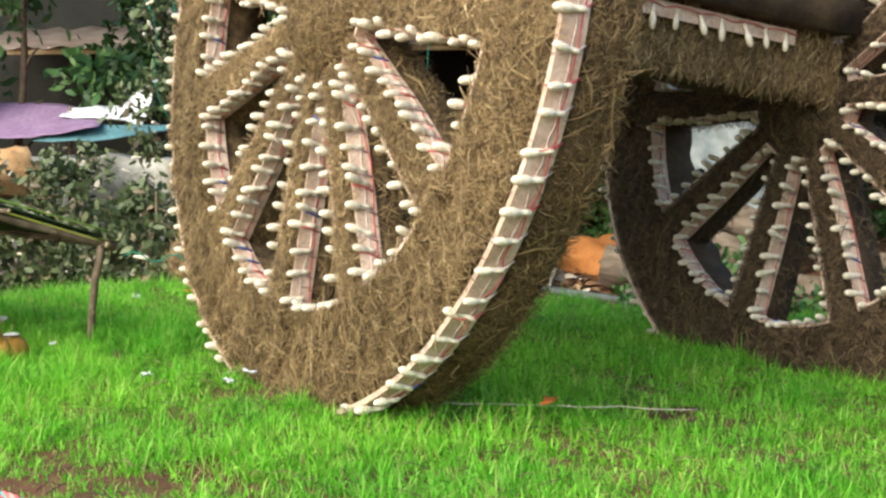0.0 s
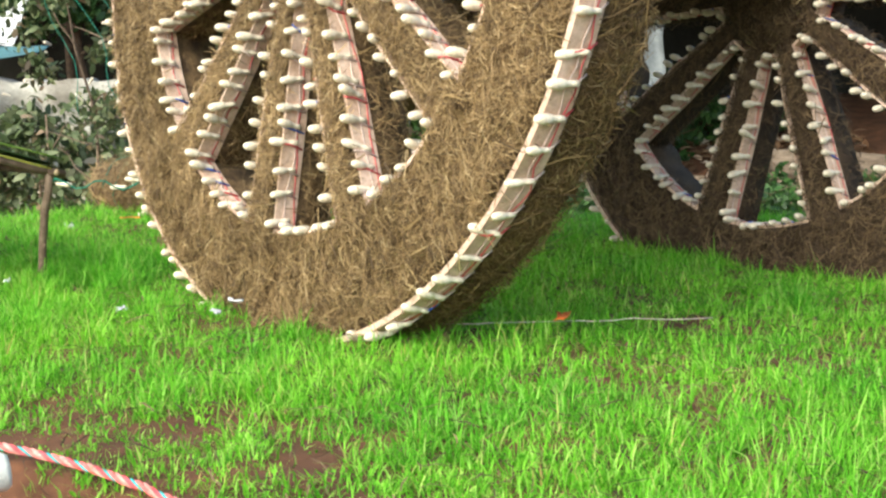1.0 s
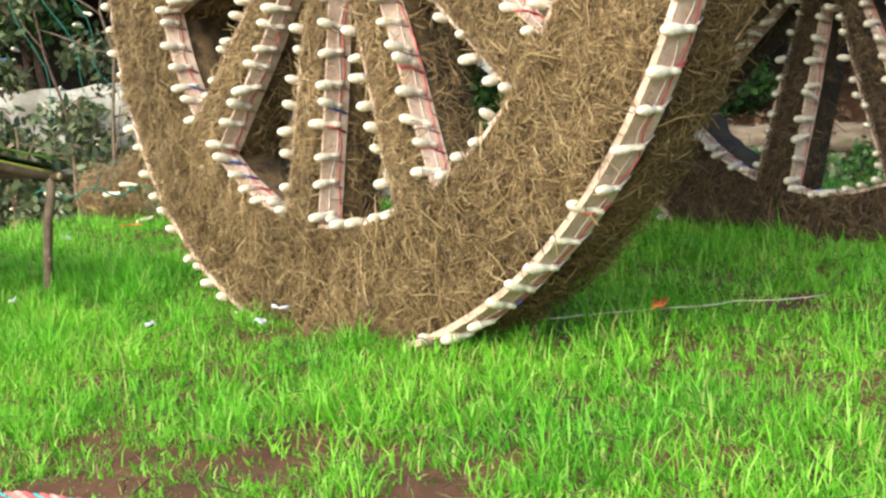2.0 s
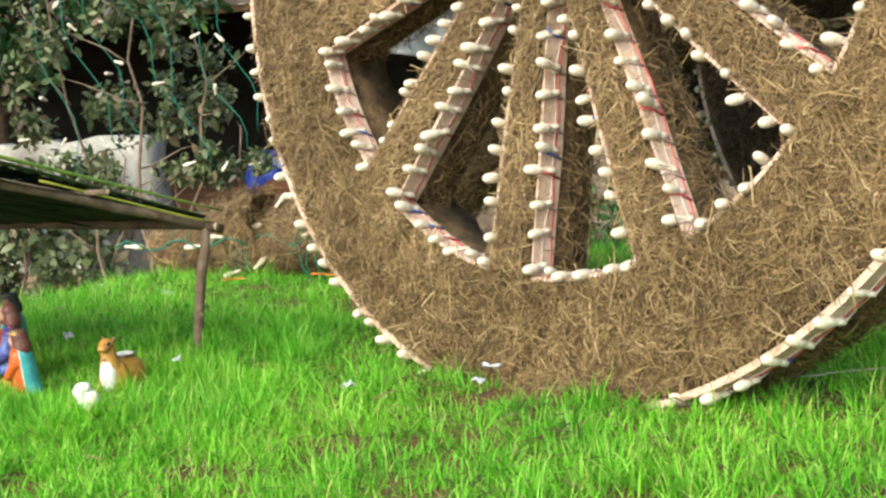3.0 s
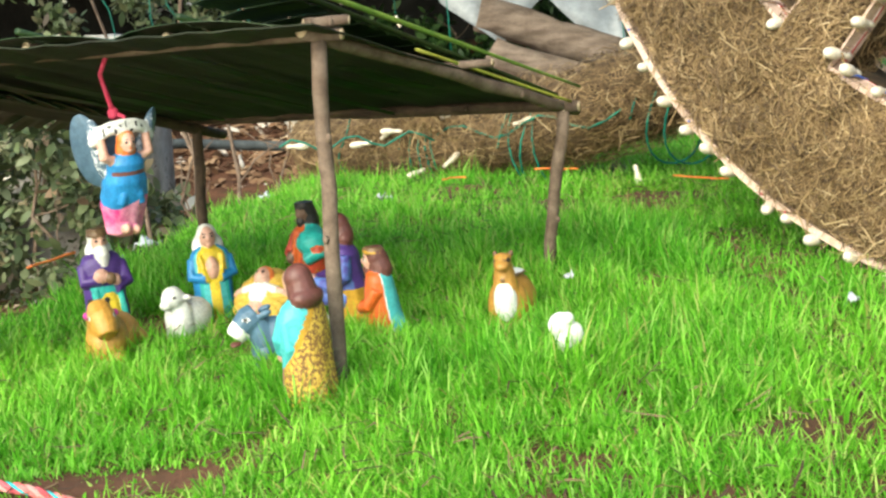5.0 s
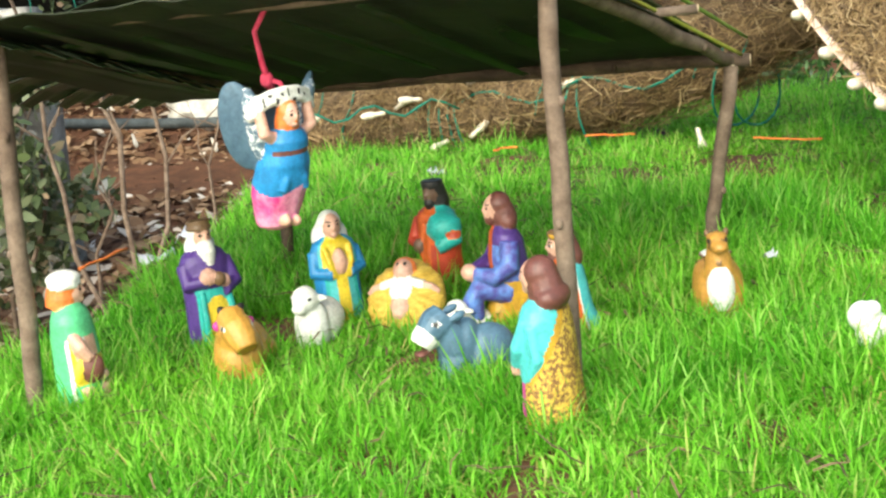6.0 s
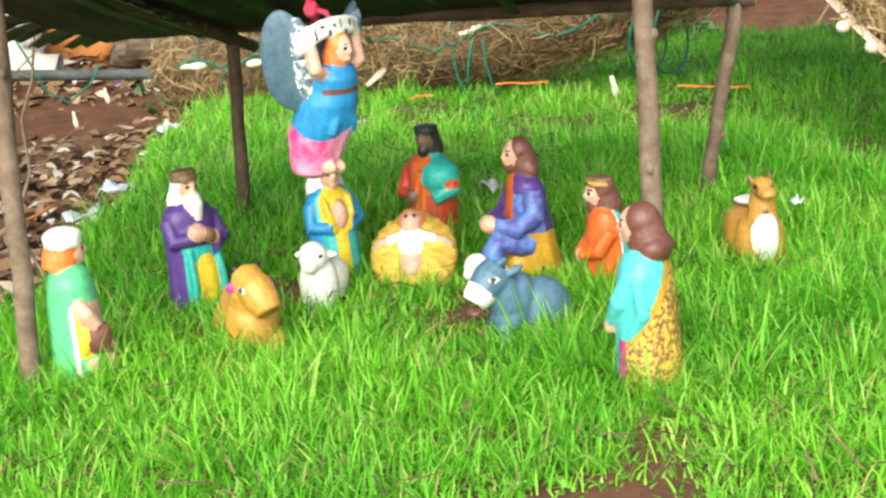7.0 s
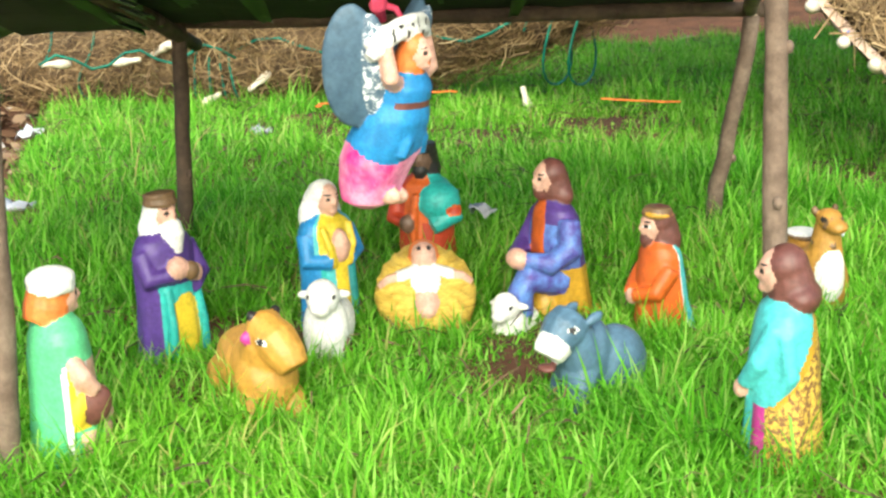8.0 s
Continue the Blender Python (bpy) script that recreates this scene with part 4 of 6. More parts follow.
# standing shepherd in a turquoise shawl and spotted robe
figure("shepherd_figurine", "clay shepherd in turquoise shawl and brown-spotted yellow robe", (0.0, 0.045, G0), 143, 0.163, ROBE,
       ["spotted", "turquoise", "skin", "brown", "magenta", "mustard", "black"],
       lambda h, a: 1 if -110 < a < shawl(h) and (h > 0.36 or h > 0.1 and a < 36) else (4 if h < 0.37 and 36 < a < 62 else 5 if -20 < a < shawl(h) + 16 and h > 0.3 else 0),
       head(2, 3, None, 0.90, 0.03, 0.092) + [("blob", (-0.06, 0, 0.80), (0.085, 0.13, 0.075), 3), ("tube", [(0.03, 0.13, 0.70), (0.10, 0.13, 0.55), (0.155, 0.07, 0.44)], (0.05, 0.05, 0.038), 1), ("tube", [(0.0, 0.16, 0.68), (-0.02, 0.17, 0.5), (0.05, 0.15, 0.38)], (0.04, 0.035, 0.02), 1), ("blob", (0.175, 0.05, 0.41), (0.03, 0.035, 0.045), 2)],
       face(6, 0.90, 0.03, 0.092))
# kneeling man in mustard robe
figure("kneeling_figurine", "clay kneeling man in mustard robe and violet sleeves", (0.022, 0.387, G0), 180, 0.156, SEATED,
       ["mustard", "violet_blue", "skin", "brown", "purple", "orange", "black"],
       lambda h, a: 0 if h < 0.40 else (5 if abs(a) < 26 else 4 if a < -150 or a > 110 or h > 0.66 else 1),
       head(2, 3, 3, 0.90, 0.05, 0.088) + [("blob", (-0.02, 0, 0.80), (0.075, 0.12, 0.085), 3), ("blob", (0.105, 0, 0.86), (0.03, 0.05, 0.03), 2), ("tube", [(0.0, 0.15, 0.68), (0.02, 0.19, 0.52), (0.13, 0.16, 0.45), (0.25, 0.10, 0.48)], (0.065, 0.075, 0.065, 0.045), 1), ("tube", [(0.0, -0.15, 0.68), (0.10, -0.17, 0.5), (0.25, -0.04, 0.47)], (0.065, 0.06, 0.045), 4),
                                           ("blob", (0.285, 0.06, 0.485), (0.06, 0.075, 0.06), 2), ("tube", [(0.02, 0.08, 0.32), (0.25, 0.09, 0.37), (0.285, 0.09, 0.30), (0.27, 0.09, 0.0)], (0.09, 0.08, 0.075, 0.055), 1), ("blob", (0.10, 0.0, 0.10), (0.10, 0.13, 0.20), 0), ("blob", (-0.22, 0.0, 0.05), (0.13, 0.15, 0.07), 0)],
       face(6, 0.90, 0.05, 0.088))
# king with orange robe
figure("king_figurine", "clay kneeling king in orange robe and turquoise cloak", (0.068, 0.292, G0), 172, 0.130, KNEEL,
       ["orange", "turquoise", "skin", "brown", "bronze", "mustard", "white", "black"],
       lambda h, a: 1 if abs(a) > 122 else 6 if abs(a) > 116 else 0,
       head(2, 3, 3, 0.86, 0.04, 0.105) + [("tube", [(0.02, 0, 0.915), (0.015, 0, 0.985)], (0.098, 0.088), 4), ("tube", [(0.022, 0, 0.93), (0.02, 0, 0.945)], (0.106, 0.104), 5), ("blob", (0.115, 0, 0.955), (0.016, 0.025, 0.03), 4), ("tube", [(0.0, 0.15, 0.60), (0.10, 0.15, 0.45), (0.20, 0.03, 0.42)], (0.065, 0.06, 0.045), 0), ("tube", [(0.0, -0.15, 0.60), (0.10, -0.15, 0.45), (0.20, -0.03, 0.42)], (0.065, 0.06, 0.045), 0), ("blob", (0.2, 0, 0.40), (0.04, 0.06, 0.05), 2)],
       face(7, 0.86, 0.04, 0.105, None, 6))
# praying woman
figure("praying_figurine", "clay praying woman in white veil, blue cloak and yellow dress", (-0.163, 0.47, G0), -74, 0.148, ROBE,
       ["blue", "yellow", "skin", "white", "teal", "turquoise", "black"],
       lambda h, a: (1 if abs(a) < 14 else 5 if abs(a) < 34 else 4 if abs(a) < 44 else 0) if h < 0.50 else (1 if abs(a) < 46 else 5 if abs(a) < 56 else 0),
       head(2, 3, None, 0.885, 0.03, 0.09, False) + [("tube", [(-0.005, 0, 0.95), (-0.03, 0, 0.88), (-0.06, 0, 0.79), (-0.085, 0, 0.69)], (0.075, 0.10, 0.115, 0.09), 3), ("blob", (-0.045, 0.06, 0.78), (0.07, 0.085, 0.12), 3), ("blob", (-0.045, -0.06, 0.78), (0.07, 0.085, 0.12), 3), ("blob", (0.14, 0, 0.62), (0.05, 0.055, 0.10), 2), ("tube", [(0.0, 0.15, 0.69), (0.05, 0.18, 0.54), (0.13, 0.06, 0.53)], (0.055, 0.055, 0.05), 0), ("tube", [(0.0, -0.15, 0.69), (0.05, -0.18, 0.54), (0.13, -0.06, 0.53)], (0.055, 0.055, 0.05), 0), ("tube", [(0.10, 0.10, 0.74), (0.155, 0.085, 0.62), (0.14, 0.05, 0.50)], (0.02, 0.022, 0.02), 1), ("tube", [(0.10, -0.10, 0.74), (0.155, -0.085, 0.62), (0.14, -0.05, 0.50)], (0.02, 0.022, 0.02), 1)],
       face(6, 0.885, 0.03, 0.09))
# dark king
figure("king_figurine", "clay king with black hair, red robe and teal cloak", (-0.036, 0.533, G0), 222, 0.154, ROBE,
       ["red", "teal", "dark_skin", "black", "orange", "bronze"],
       lambda h, a: (4 if abs(a) < 9 else 0) if h < 0.52 else (1 if a > 28 or a < -120 else 4 if abs(a) < 28 else 0),
       head(2, 3, 3, 0.90, 0.02, 0.086) + [("tube", [(0.01, 0, 0.95), (0.01, 0, 1.0)], (0.085, 0.086), 3), ("blob", (0.04, 0.10, 0.64), (0.13, 0.14, 0.13), 1), ("tube", [(0.0, 0.16, 0.70), (0.05, 0.20, 0.56), (0.14, 0.10, 0.50)], (0.06, 0.07, 0.05), 1), ("tube", [(0.0, -0.16, 0.69), (0.10, -0.17, 0.53), (0.16, -0.05, 0.51)], (0.06, 0.055, 0.04), 0), ("blob", (0.175, -0.05, 0.52), (0.045, 0.05, 0.06), 2), ("tube", [(0.15, 0.0, 0.70), (0.165, -0.02, 0.5), (0.175, -0.01, 0.1)], (0.02, 0.025, 0.02), 4)],
       [((0.10, 0.235, 0.60), (0.09, 0.05, 0.035), 4), ((0.10, 0.24, 0.60), (0.06, 0.05, 0.02), 0)])
# king with white beard
figure("king_figurine", "clay white-bearded king in purple cloak and yellow robe", (-0.308, 0.472, G0), -62, 0.158, ROBE,
       ["purple", "yellow", "skin", "white", "teal", "bronze", "black"],
       lambda h, a: (1 if -34 < a < 34 and h < 0.46 - 0.00007 * a * a else 4 if -50 < a < 50 and h < 0.52 else 0) if h < 0.58 else 0,
       head(2, 3, 3, 0.885, 0.03, 0.085) + [("tube", [(0.075, 0, 0.84), (0.095, 0, 0.77), (0.11, 0, 0.68)], (0.055, 0.062, 0.028), 3), ("blob", (-0.02, 0, 0.80), (0.09, 0.115, 0.10), 3), ("tube", [(0.015, 0, 0.935), (0.01, 0, 0.995)], (0.088, 0.08), 5), ("tube", [(0.015, 0, 0.935), (0.015, 0, 0.95)], (0.094, 0.094), 5), ("tube", [(0.012, 0, 0.975), (0.01, 0, 0.99)], (0.088, 0.088), 5), ("tube", [(0.0, -0.15, 0.69), (0.07, -0.17, 0.56), (0.15, -0.05, 0.58)], (0.06, 0.06, 0.045), 0), ("tube", [(0.0, 0.15, 0.69), (0.07, 0.17, 0.52), (0.15, 0.06, 0.50)], (0.06, 0.07, 0.05), 0), ("blob", (0.16, -0.05, 0.61), (0.045, 0.065, 0.065), 2), ("blob", (0.16, 0.07, 0.565), (0.04, 0.04, 0.05), 2), ("blob", (0.185, 0.02, 0.585), (0.035, 0.045, 0.055), 5),
                                           ("tube", [(0.12, -0.10, 0.50), (0.15, -0.11, 0.3), (0.15, -0.12, 0.0)], (0.022, 0.026, 0.026), 4), ("tube", [(0.13, 0.10, 0.46), (0.15, 0.11, 0.3), (0.15, 0.12, 0.0)], (0.022, 0.026, 0.026), 4)],
       face(6, 0.885, 0.03, 0.085))
# shepherd in green
figure("shepherd_figurine", "clay shepherd in green cloak with white cap and brown bag", (-0.432, 0.292, G0), 2, 0.158, ROBE,
       ["green", "skin", "hair_orange", "white", "brown", "yellow", "black"],
       lambda h, a: 3 if -104 < a < -93 and h < 0.60 or 0.58 < h < 0.61 and -104 < a < -55 else (0 if not -93 < a < 62 or h > 0.6 else 1 if h < 0.05 else 0 if h < 0.30 else 5 if h < 0.46 else 0 if a > -20 else 1 if a > -84 else 5),
       head(1, 2, None, 0.875, 0.035, 0.082, False) + [("tube", [(-0.02, 0, 0.90), (-0.03, 0, 0.84), (-0.045, 0, 0.775)], (0.09, 0.10, 0.095), 2), ("blob", (0.0, 0, 0.955), (0.11, 0.10, 0.055), 3), ("tube", [(0.0, 0, 0.905), (0.0, 0, 0.945)], (0.104, 0.106), 3), ("tube", [(0.01, -0.15, 0.62), (0.05, -0.175, 0.54), (0.10, -0.165, 0.47)], (0.04, 0.048, 0.035), 1), ("blob", (0.10, -0.15, 0.40), (0.075, 0.045, 0.095), 4, (0, 14, 0)), ("blob", (0.14, -0.10, 0.34), (0.05, 0.04, 0.04), 1), ("blob", (0.02, -0.16, 0.38), (0.035, 0.03, 0.10), 5, (0, 14, 0)), ("tube", [(0.05, -0.155, 0.28), (0.04, -0.155, 0.0)], (0.042, 0.038), 1), ("tube", [(0.14, -0.06, 0.28), (0.14, -0.06, 0.0)], (0.05, 0.045), 1)],
       face(6, 0.875, 0.035, 0.082, 2))

# infant lying in a straw-yellow manger, tipped towards the front
def slope(u, v, w):
    """A place on the tipped face of the manger: up it, across it, out from it."""
    return (-0.67 * u + 0.74 * w, v, 0.43 + 0.74 * u + 0.67 * w)


ridges = [("tube", [slope(0.10 * math.sin(radians(a)), 0.10 * math.cos(radians(a)), 0.20), slope(0.28 * math.sin(radians(a)), 0.27 * math.cos(radians(a)), 0.165), slope(0.42 * math.sin(radians(a)), 0.40 * math.cos(radians(a)), 0.05)], (0.03, 0.036, 0.03), 0) for a in range(0, 360, 18)]
lump("manger_figurine", "clay infant in white cloth lying in a yellow straw manger", (-0.090, 0.424, G0 - 0.004), -112, 0.108, ["straw", "skin", "white", "hair_orange", "black"],
     [("blob", (0.0, 0, 0.43), (0.43, 0.42, 0.22), 0, (0, 48, 0)), ("blob", slope(0.20, 0, -0.04), (0.30, 0.27, 0.16), 0, (0, 48, 0)), ("blob", (-0.10, 0, 0.22), (0.32, 0.34, 0.22), 0)] + ridges +
     [("blob", slope(-0.15, 0, 0.20), (0.15, 0.095, 0.06), 1, (0, 48, 0)), ("blob", slope(0.02, 0, 0.215), (0.15, 0.12, 0.065), 2, (0, 48, 0)), ("tube", [slope(0.12, 0.05, 0.21), slope(0.09, 0.16, 0.21), slope(0.075, 0.22, 0.20)], (0.05, 0.05, 0.045), 2), ("tube", [slope(0.12, -0.05, 0.21), slope(0.09, -0.16, 0.21), slope(0.075, -0.22, 0.20)], (0.05, 0.05, 0.045), 2),
      ("tube", [slope(0.08, 0.2, 0.20), slope(0.07, 0.30, 0.18), slope(0.04, 0.38, 0.12)], (0.04, 0.034, 0.026), 1), ("tube", [slope(0.08, -0.2, 0.20), slope(0.07, -0.30, 0.18), slope(0.04, -0.38, 0.12)], (0.04, 0.034, 0.026), 1),
      ("blob", slope(0.24, 0, 0.235), (0.115, 0.10, 0.085), 1, (0, 48, 0)), ("blob", slope(0.29, 0, 0.19), (0.12, 0.125, 0.07), 3, (0, 48, 0))],
     [(slope(0.27, 0.045, 0.315), (0.03, 0.022, 0.022), 4), (slope(0.27, -0.045, 0.315), (0.03, 0.022, 0.022), 4)])
# cow lying with its head turned
lump("cow_figurine", "clay ochre cow lying in grass", (-0.274, 0.345, G0), -94, 0.100, ["cow", "skin", "black", "magenta", "teal", "white"],
     [("blob", (-0.08, 0, 0.34), (0.48, 0.30, 0.34), 0), ("blob", (0.26, 0, 0.40), (0.27, 0.26, 0.38), 0, (0, -20, 0)), ("tube", [(0.26, 0, 0.50), (0.38, 0.02, 0.72)], (0.23, 0.19), 0), ("tube", [(0.38, 0.0, 0.80), (0.47, 0.05, 0.73), (0.57, 0.11, 0.62), (0.62, 0.14, 0.54)], (0.15, 0.175, 0.15, 0.12), 0), ("blob", (0.38, 0.0, 0.82), (0.13, 0.15, 0.13), 0),
      ("blob", (0.31, 0.17, 0.76), (0.04, 0.05, 0.05), 3), ("blob", (0.40, -0.16, 0.76), (0.04, 0.05, 0.05), 3), ("blob", (0.32, 0.10, 0.92), (0.05, 0.04, 0.04), 2), ("blob", (0.37, -0.10, 0.92), (0.05, 0.04, 0.04), 2),
      ("tube", [(0.36, 0.16, 0.25), (0.56, 0.18, 0.10), (0.38, 0.22, 0.04)], (0.11, 0.09, 0.07), 0), ("tube", [(0.36, -0.16, 0.25), (0.60, -0.16, 0.10), (0.38, -0.20, 0.04)], (0.11, 0.09, 0.07), 0), ("blob", (-0.25, 0.22, 0.22), (0.20, 0.14, 0.20), 0), ("blob", (-0.25, -0.22, 0.22), (0.20, 0.14, 0.20), 0), ("blob", (0.08, 0, 0.05), (0.58, 0.34, 0.07), 4)],
     [((0.45, 0.21, 0.77), (0.07, 0.06, 0.03), 5), ((0.45, 0.21, 0.77), (0.035, 0.06, 0.03), 2), ((0.55, -0.08, 0.76), (0.06, 0.05, 0.03), 5), ((0.55, -0.08, 0.76), (0.03, 0.05, 0.03), 2)])
lump("donkey_figurine", "clay slate-blue donkey with white muzzle lying in grass", (-0.052, 0.206, G0), 188, 0.096, ["donkey", "white", "black", "brown"],
     [("blob", (-0.20, 0, 0.36), (0.32, 0.22, 0.34), 0), ("blob", (0.08, 0, 0.45), (0.22, 0.19, 0.36), 0, (0, -20, 0)), ("tube", [(0.12, 0, 0.50), (0.22, 0, 0.76)], (0.20, 0.16), 0), ("tube", [(0.20, 0, 0.84), (0.30, 0.02, 0.78), (0.39, 0.03, 0.70)], (0.16, 0.18, 0.15), 0), ("tube", [(0.39, 0.03, 0.70), (0.45, 0.04, 0.64), (0.48, 0.04, 0.60)], (0.148, 0.14, 0.12), 1), ("blob", (0.49, 0.04, 0.51), (0.075, 0.09, 0.03), 3),
      ("blob", (0.10, 0.15, 0.86), (0.09, 0.04, 0.045), 0, (0, 20, 0)), ("blob", (0.10, -0.15, 0.86), (0.09, 0.04, 0.045), 0, (0, 20, 0)),
      ("tube", [(0.16, 0.10, 0.4), (0.24, 0.12, 0.2), (0.26, 0.13, 0.0)], (0.11, 0.10, 0.10), 0), ("tube", [(0.16, -0.10, 0.4), (0.24, -0.12, 0.2), (0.28, -0.13, 0.0)], (0.11, 0.10, 0.10), 0)],
     [((0.33, 0.17, 0.82), (0.05, 0.06, 0.028), 1), ((0.335, 0.17, 0.82), (0.028, 0.06, 0.028), 2), ((0.33, -0.13, 0.82), (0.05, 0.06, 0.028), 1), ((0.335, -0.13, 0.82), (0.028, 0.06, 0.028), 2)])
lump("camel_figurine", "clay tan camel with white throat sitting in grass", (0.222, 0.278, G0), 257, 0.106, ["camel", "white", "bronze", "black"],
     [("blob", (-0.24, 0, 0.38), (0.40, 0.26, 0.34), 0), ("blob", (0.08, 0, 0.38), (0.22, 0.24, 0.36), 0), ("tube", [(0.08, 0, 0.42), (0.17, 0, 0.66), (0.18, 0, 0.92)], (0.21, 0.145, 0.10), 0), ("blob", (0.235, 0, 0.50), (0.11, 0.13, 0.27), 1), ("blob", (0.22, 0, 0.96), (0.13, 0.105, 0.085), 0, (0, 10, 0)), ("blob", (0.33, 0.01, 0.92), (0.09, 0.085, 0.06), 0),
      ("tube", [(0.05, 0.02, 0.76), (0.18, 0.128, 0.77), (0.31, 0.0, 0.75), (0.18, -0.128, 0.77), (0.05, -0.02, 0.76)], (0.016,) * 5, 2), ("tube", [(0.29, 0.09, 0.90), (0.31, 0.05, 0.985), (0.31, -0.05, 0.985), (0.29, -0.09, 0.90)], (0.016,) * 4, 2), ("blob", (-0.24, 0, 0.72), (0.19, 0.17, 0.022), 2), ("blob", (-0.24, 0, 0.735), (0.16, 0.14, 0.025), 1), ("blob", (0.13, 0.09, 1.02), (0.03, 0.03, 0.045), 2), ("blob", (0.13, -0.09, 1.02), (0.03, 0.03, 0.045), 2), ("tube", [(0.12, 0.2, 0.2), (0.30, 0.2, 0.06)], (0.1, 0.08), 0), ("tube", [(0.12, -0.2, 0.2), (0.30, -0.2, 0.06)], (0.1, 0.08), 0)],
     [((0.28, 0.09, 0.98), (0.04, 0.03, 0.022), 3), ((0.28, -0.09, 0.98), (0.04, 0.03, 0.022), 3)])
SHEEP = [("blob", (-0.16, 0, 0.38), (0.44, 0.27, 0.34), 0), ("blob", (0.14, 0, 0.40), (0.25, 0.25, 0.40), 0), ("blob", (0.24, 0, 0.80), (0.21, 0.18, 0.20), 0), ("blob", (0.40, 0, 0.73), (0.13, 0.11, 0.10), 0), ("blob", (0.13, 0.19, 0.80), (0.06, 0.10, 0.05), 0), ("blob", (0.13, -0.19, 0.80), (0.06, 0.10, 0.05), 0), ("tube", [(0.24, 0.12, 0.3), (0.28, 0.12, 0.0)], (0.09, 0.07), 0), ("tube", [(0.24, -0.12, 0.3), (0.28, -0.12, 0.0)], (0.09, 0.07), 0)]
EYES = [((0.36, 0.14, 0.84), (0.03, 0.05, 0.02), 1), ((0.36, -0.14, 0.84), (0.03, 0.05, 0.02), 1)]
lump("sheep_figurine", "small white clay sheep in grass", (-0.192, 0.400, G0 + 0.008), 240, 0.078, ["white", "black"], SHEEP, EYES)
lump("sheep_figurine", "small white clay sheep lying low in grass", (-0.030, 0.372, G0 - 0.014), 215, 0.066, ["white", "black"], SHEEP, EYES)
lump("white_stone", "small rough white stone in grass", (0.266, 0.002, -0.035), 30, 0.10, ["white"], [("blob", (0.01, 0.0, 0.72), (0.12, 0.11, 0.16), 0), ("blob", (-0.03, 0.03, 0.86), (0.13, 0.12, 0.13), 0), ("blob", (0.07, -0.04, 0.76), (0.11, 0.11, 0.12), 0), ("blob", (0.0, -0.05, 0.93), (0.08, 0.08, 0.07), 0)], category="stone")

# angel hung from the front beam on red twine
ANG = [(0, 0.05, 0.06, -0.14), (0.04, 0.13, 0.14, -0.14), (0.12, 0.155, 0.155, -0.13), (0.26, 0.185, 0.185, -0.09), (0.36, 0.185, 0.19, -0.05), (0.48, 0.175, 0.175, 0.0), (0.555, 0.145, 0.15, 0.03), (0.63, 0.135, 0.15, 0.05), (0.69, 0.095, 0.12, 0.065), (0.72, 0.05, 0.055, 0.09), (0.76, 0.045, 0.05, 0.10)]
SCROLL = [(0.015, 0.26, 0.80), (0.05, 0.20, 0.865), (0.085, 0.11, 0.90), (0.095, 0.0, 0.91), (0.085, -0.11, 0.90), (0.05, -0.20, 0.865), (0.015, -0.26, 0.80)]
marks = [((x + 0.03, y, z + 0.03 * math.sin(k * 2.2)), (0.03, w, h), 7) for k, (x, y, z, w, h) in enumerate(((0.07, -0.17, 0.90, 0.008, 0.035), (0.09, -0.125, 0.915, 0.018, 0.012), (0.10, -0.08, 0.925, 0.009, 0.03), (0.105, -0.035, 0.93, 0.016, 0.012), (0.105, 0.01, 0.93, 0.009, 0.03), (0.10, 0.055, 0.925, 0.016, 0.012), (0.095, 0.10, 0.92, 0.009, 0.03), (0.07, 0.15, 0.90, 0.014, 0.012)))]
figure("angel_figurine", "clay angel in blue and pink hung on red twine", (-0.204, 0.222, 0.148), -54, 0.142, ANG,
       ["pink", "blue", "skin", "hair_orange", "wing", "white", "brown", "black", "slate"],
       lambda h, a: 0 if h < 0.31 + 0.045 * math.sin(radians(a * 2)) else (6 if 0.55 < h < 0.575 and abs(a) < 70 else 1),
       head(2, 3, None, 0.80, 0.125, 0.076) + [
           ("blob", (-0.10, 0.25, 0.75), (0.145, 0.05, 0.29), 4, (-20, -4, -40)), ("blob", (-0.10, -0.23, 0.745), (0.145, 0.05, 0.31), 4, (10, -4, 40)),
           ("blob", (-0.012, 0.205, 0.76), (0.065, 0.055, 0.24), 8, (-20, -4, -40)), ("blob", (-0.014, -0.180, 0.75), (0.070, 0.052, 0.26), 8, (10, -4, 40)), ("blob", (-0.07, 0.0, 0.74), (0.06, 0.18, 0.13), 4),
           ("tube", [(0.07, 0.11, 0.66), (0.09, 0.19, 0.70), (0.06, 0.19, 0.84)], (0.045, 0.042, 0.034), 2), ("tube", [(0.07, -0.11, 0.66), (0.09, -0.19, 0.70), (0.06, -0.19, 0.84)], (0.045, 0.042, 0.034), 2),
           ("tube", SCROLL, (0.03, 0.034, 0.036, 0.036, 0.036, 0.034, 0.03), 5), ("tube", [(x - 0.005, y, z + 0.045) for x, y, z in SCROLL], (0.026, 0.03, 0.032, 0.032, 0.032, 0.03, 0.026), 5),
           ("tube", [(0.10, 0.05, 0.52), (0.12, 0.06, 0.38), (0.10, 0.08, 0.30)], (0.02, 0.035, 0.03), 1), ("tube", [(0.09, -0.05, 0.52), (0.11, -0.07, 0.38), (0.09, -0.09, 0.30)], (0.02, 0.035, 0.03), 1),
           ("blob", (0.0, 0.045, 0.07), (0.06, 0.035, 0.045), 2), ("blob", (0.01, -0.045, 0.09), (0.06, 0.035, 0.045), 2)],
       face(7, 0.80, 0.125, 0.076, 3) + marks, tip=4)
rope = empty("hanging_twine", (-0.225, 0.215, 0.285), "dark red twine knotted round the beam above the angel", "twine")
bm = bmesh.new()
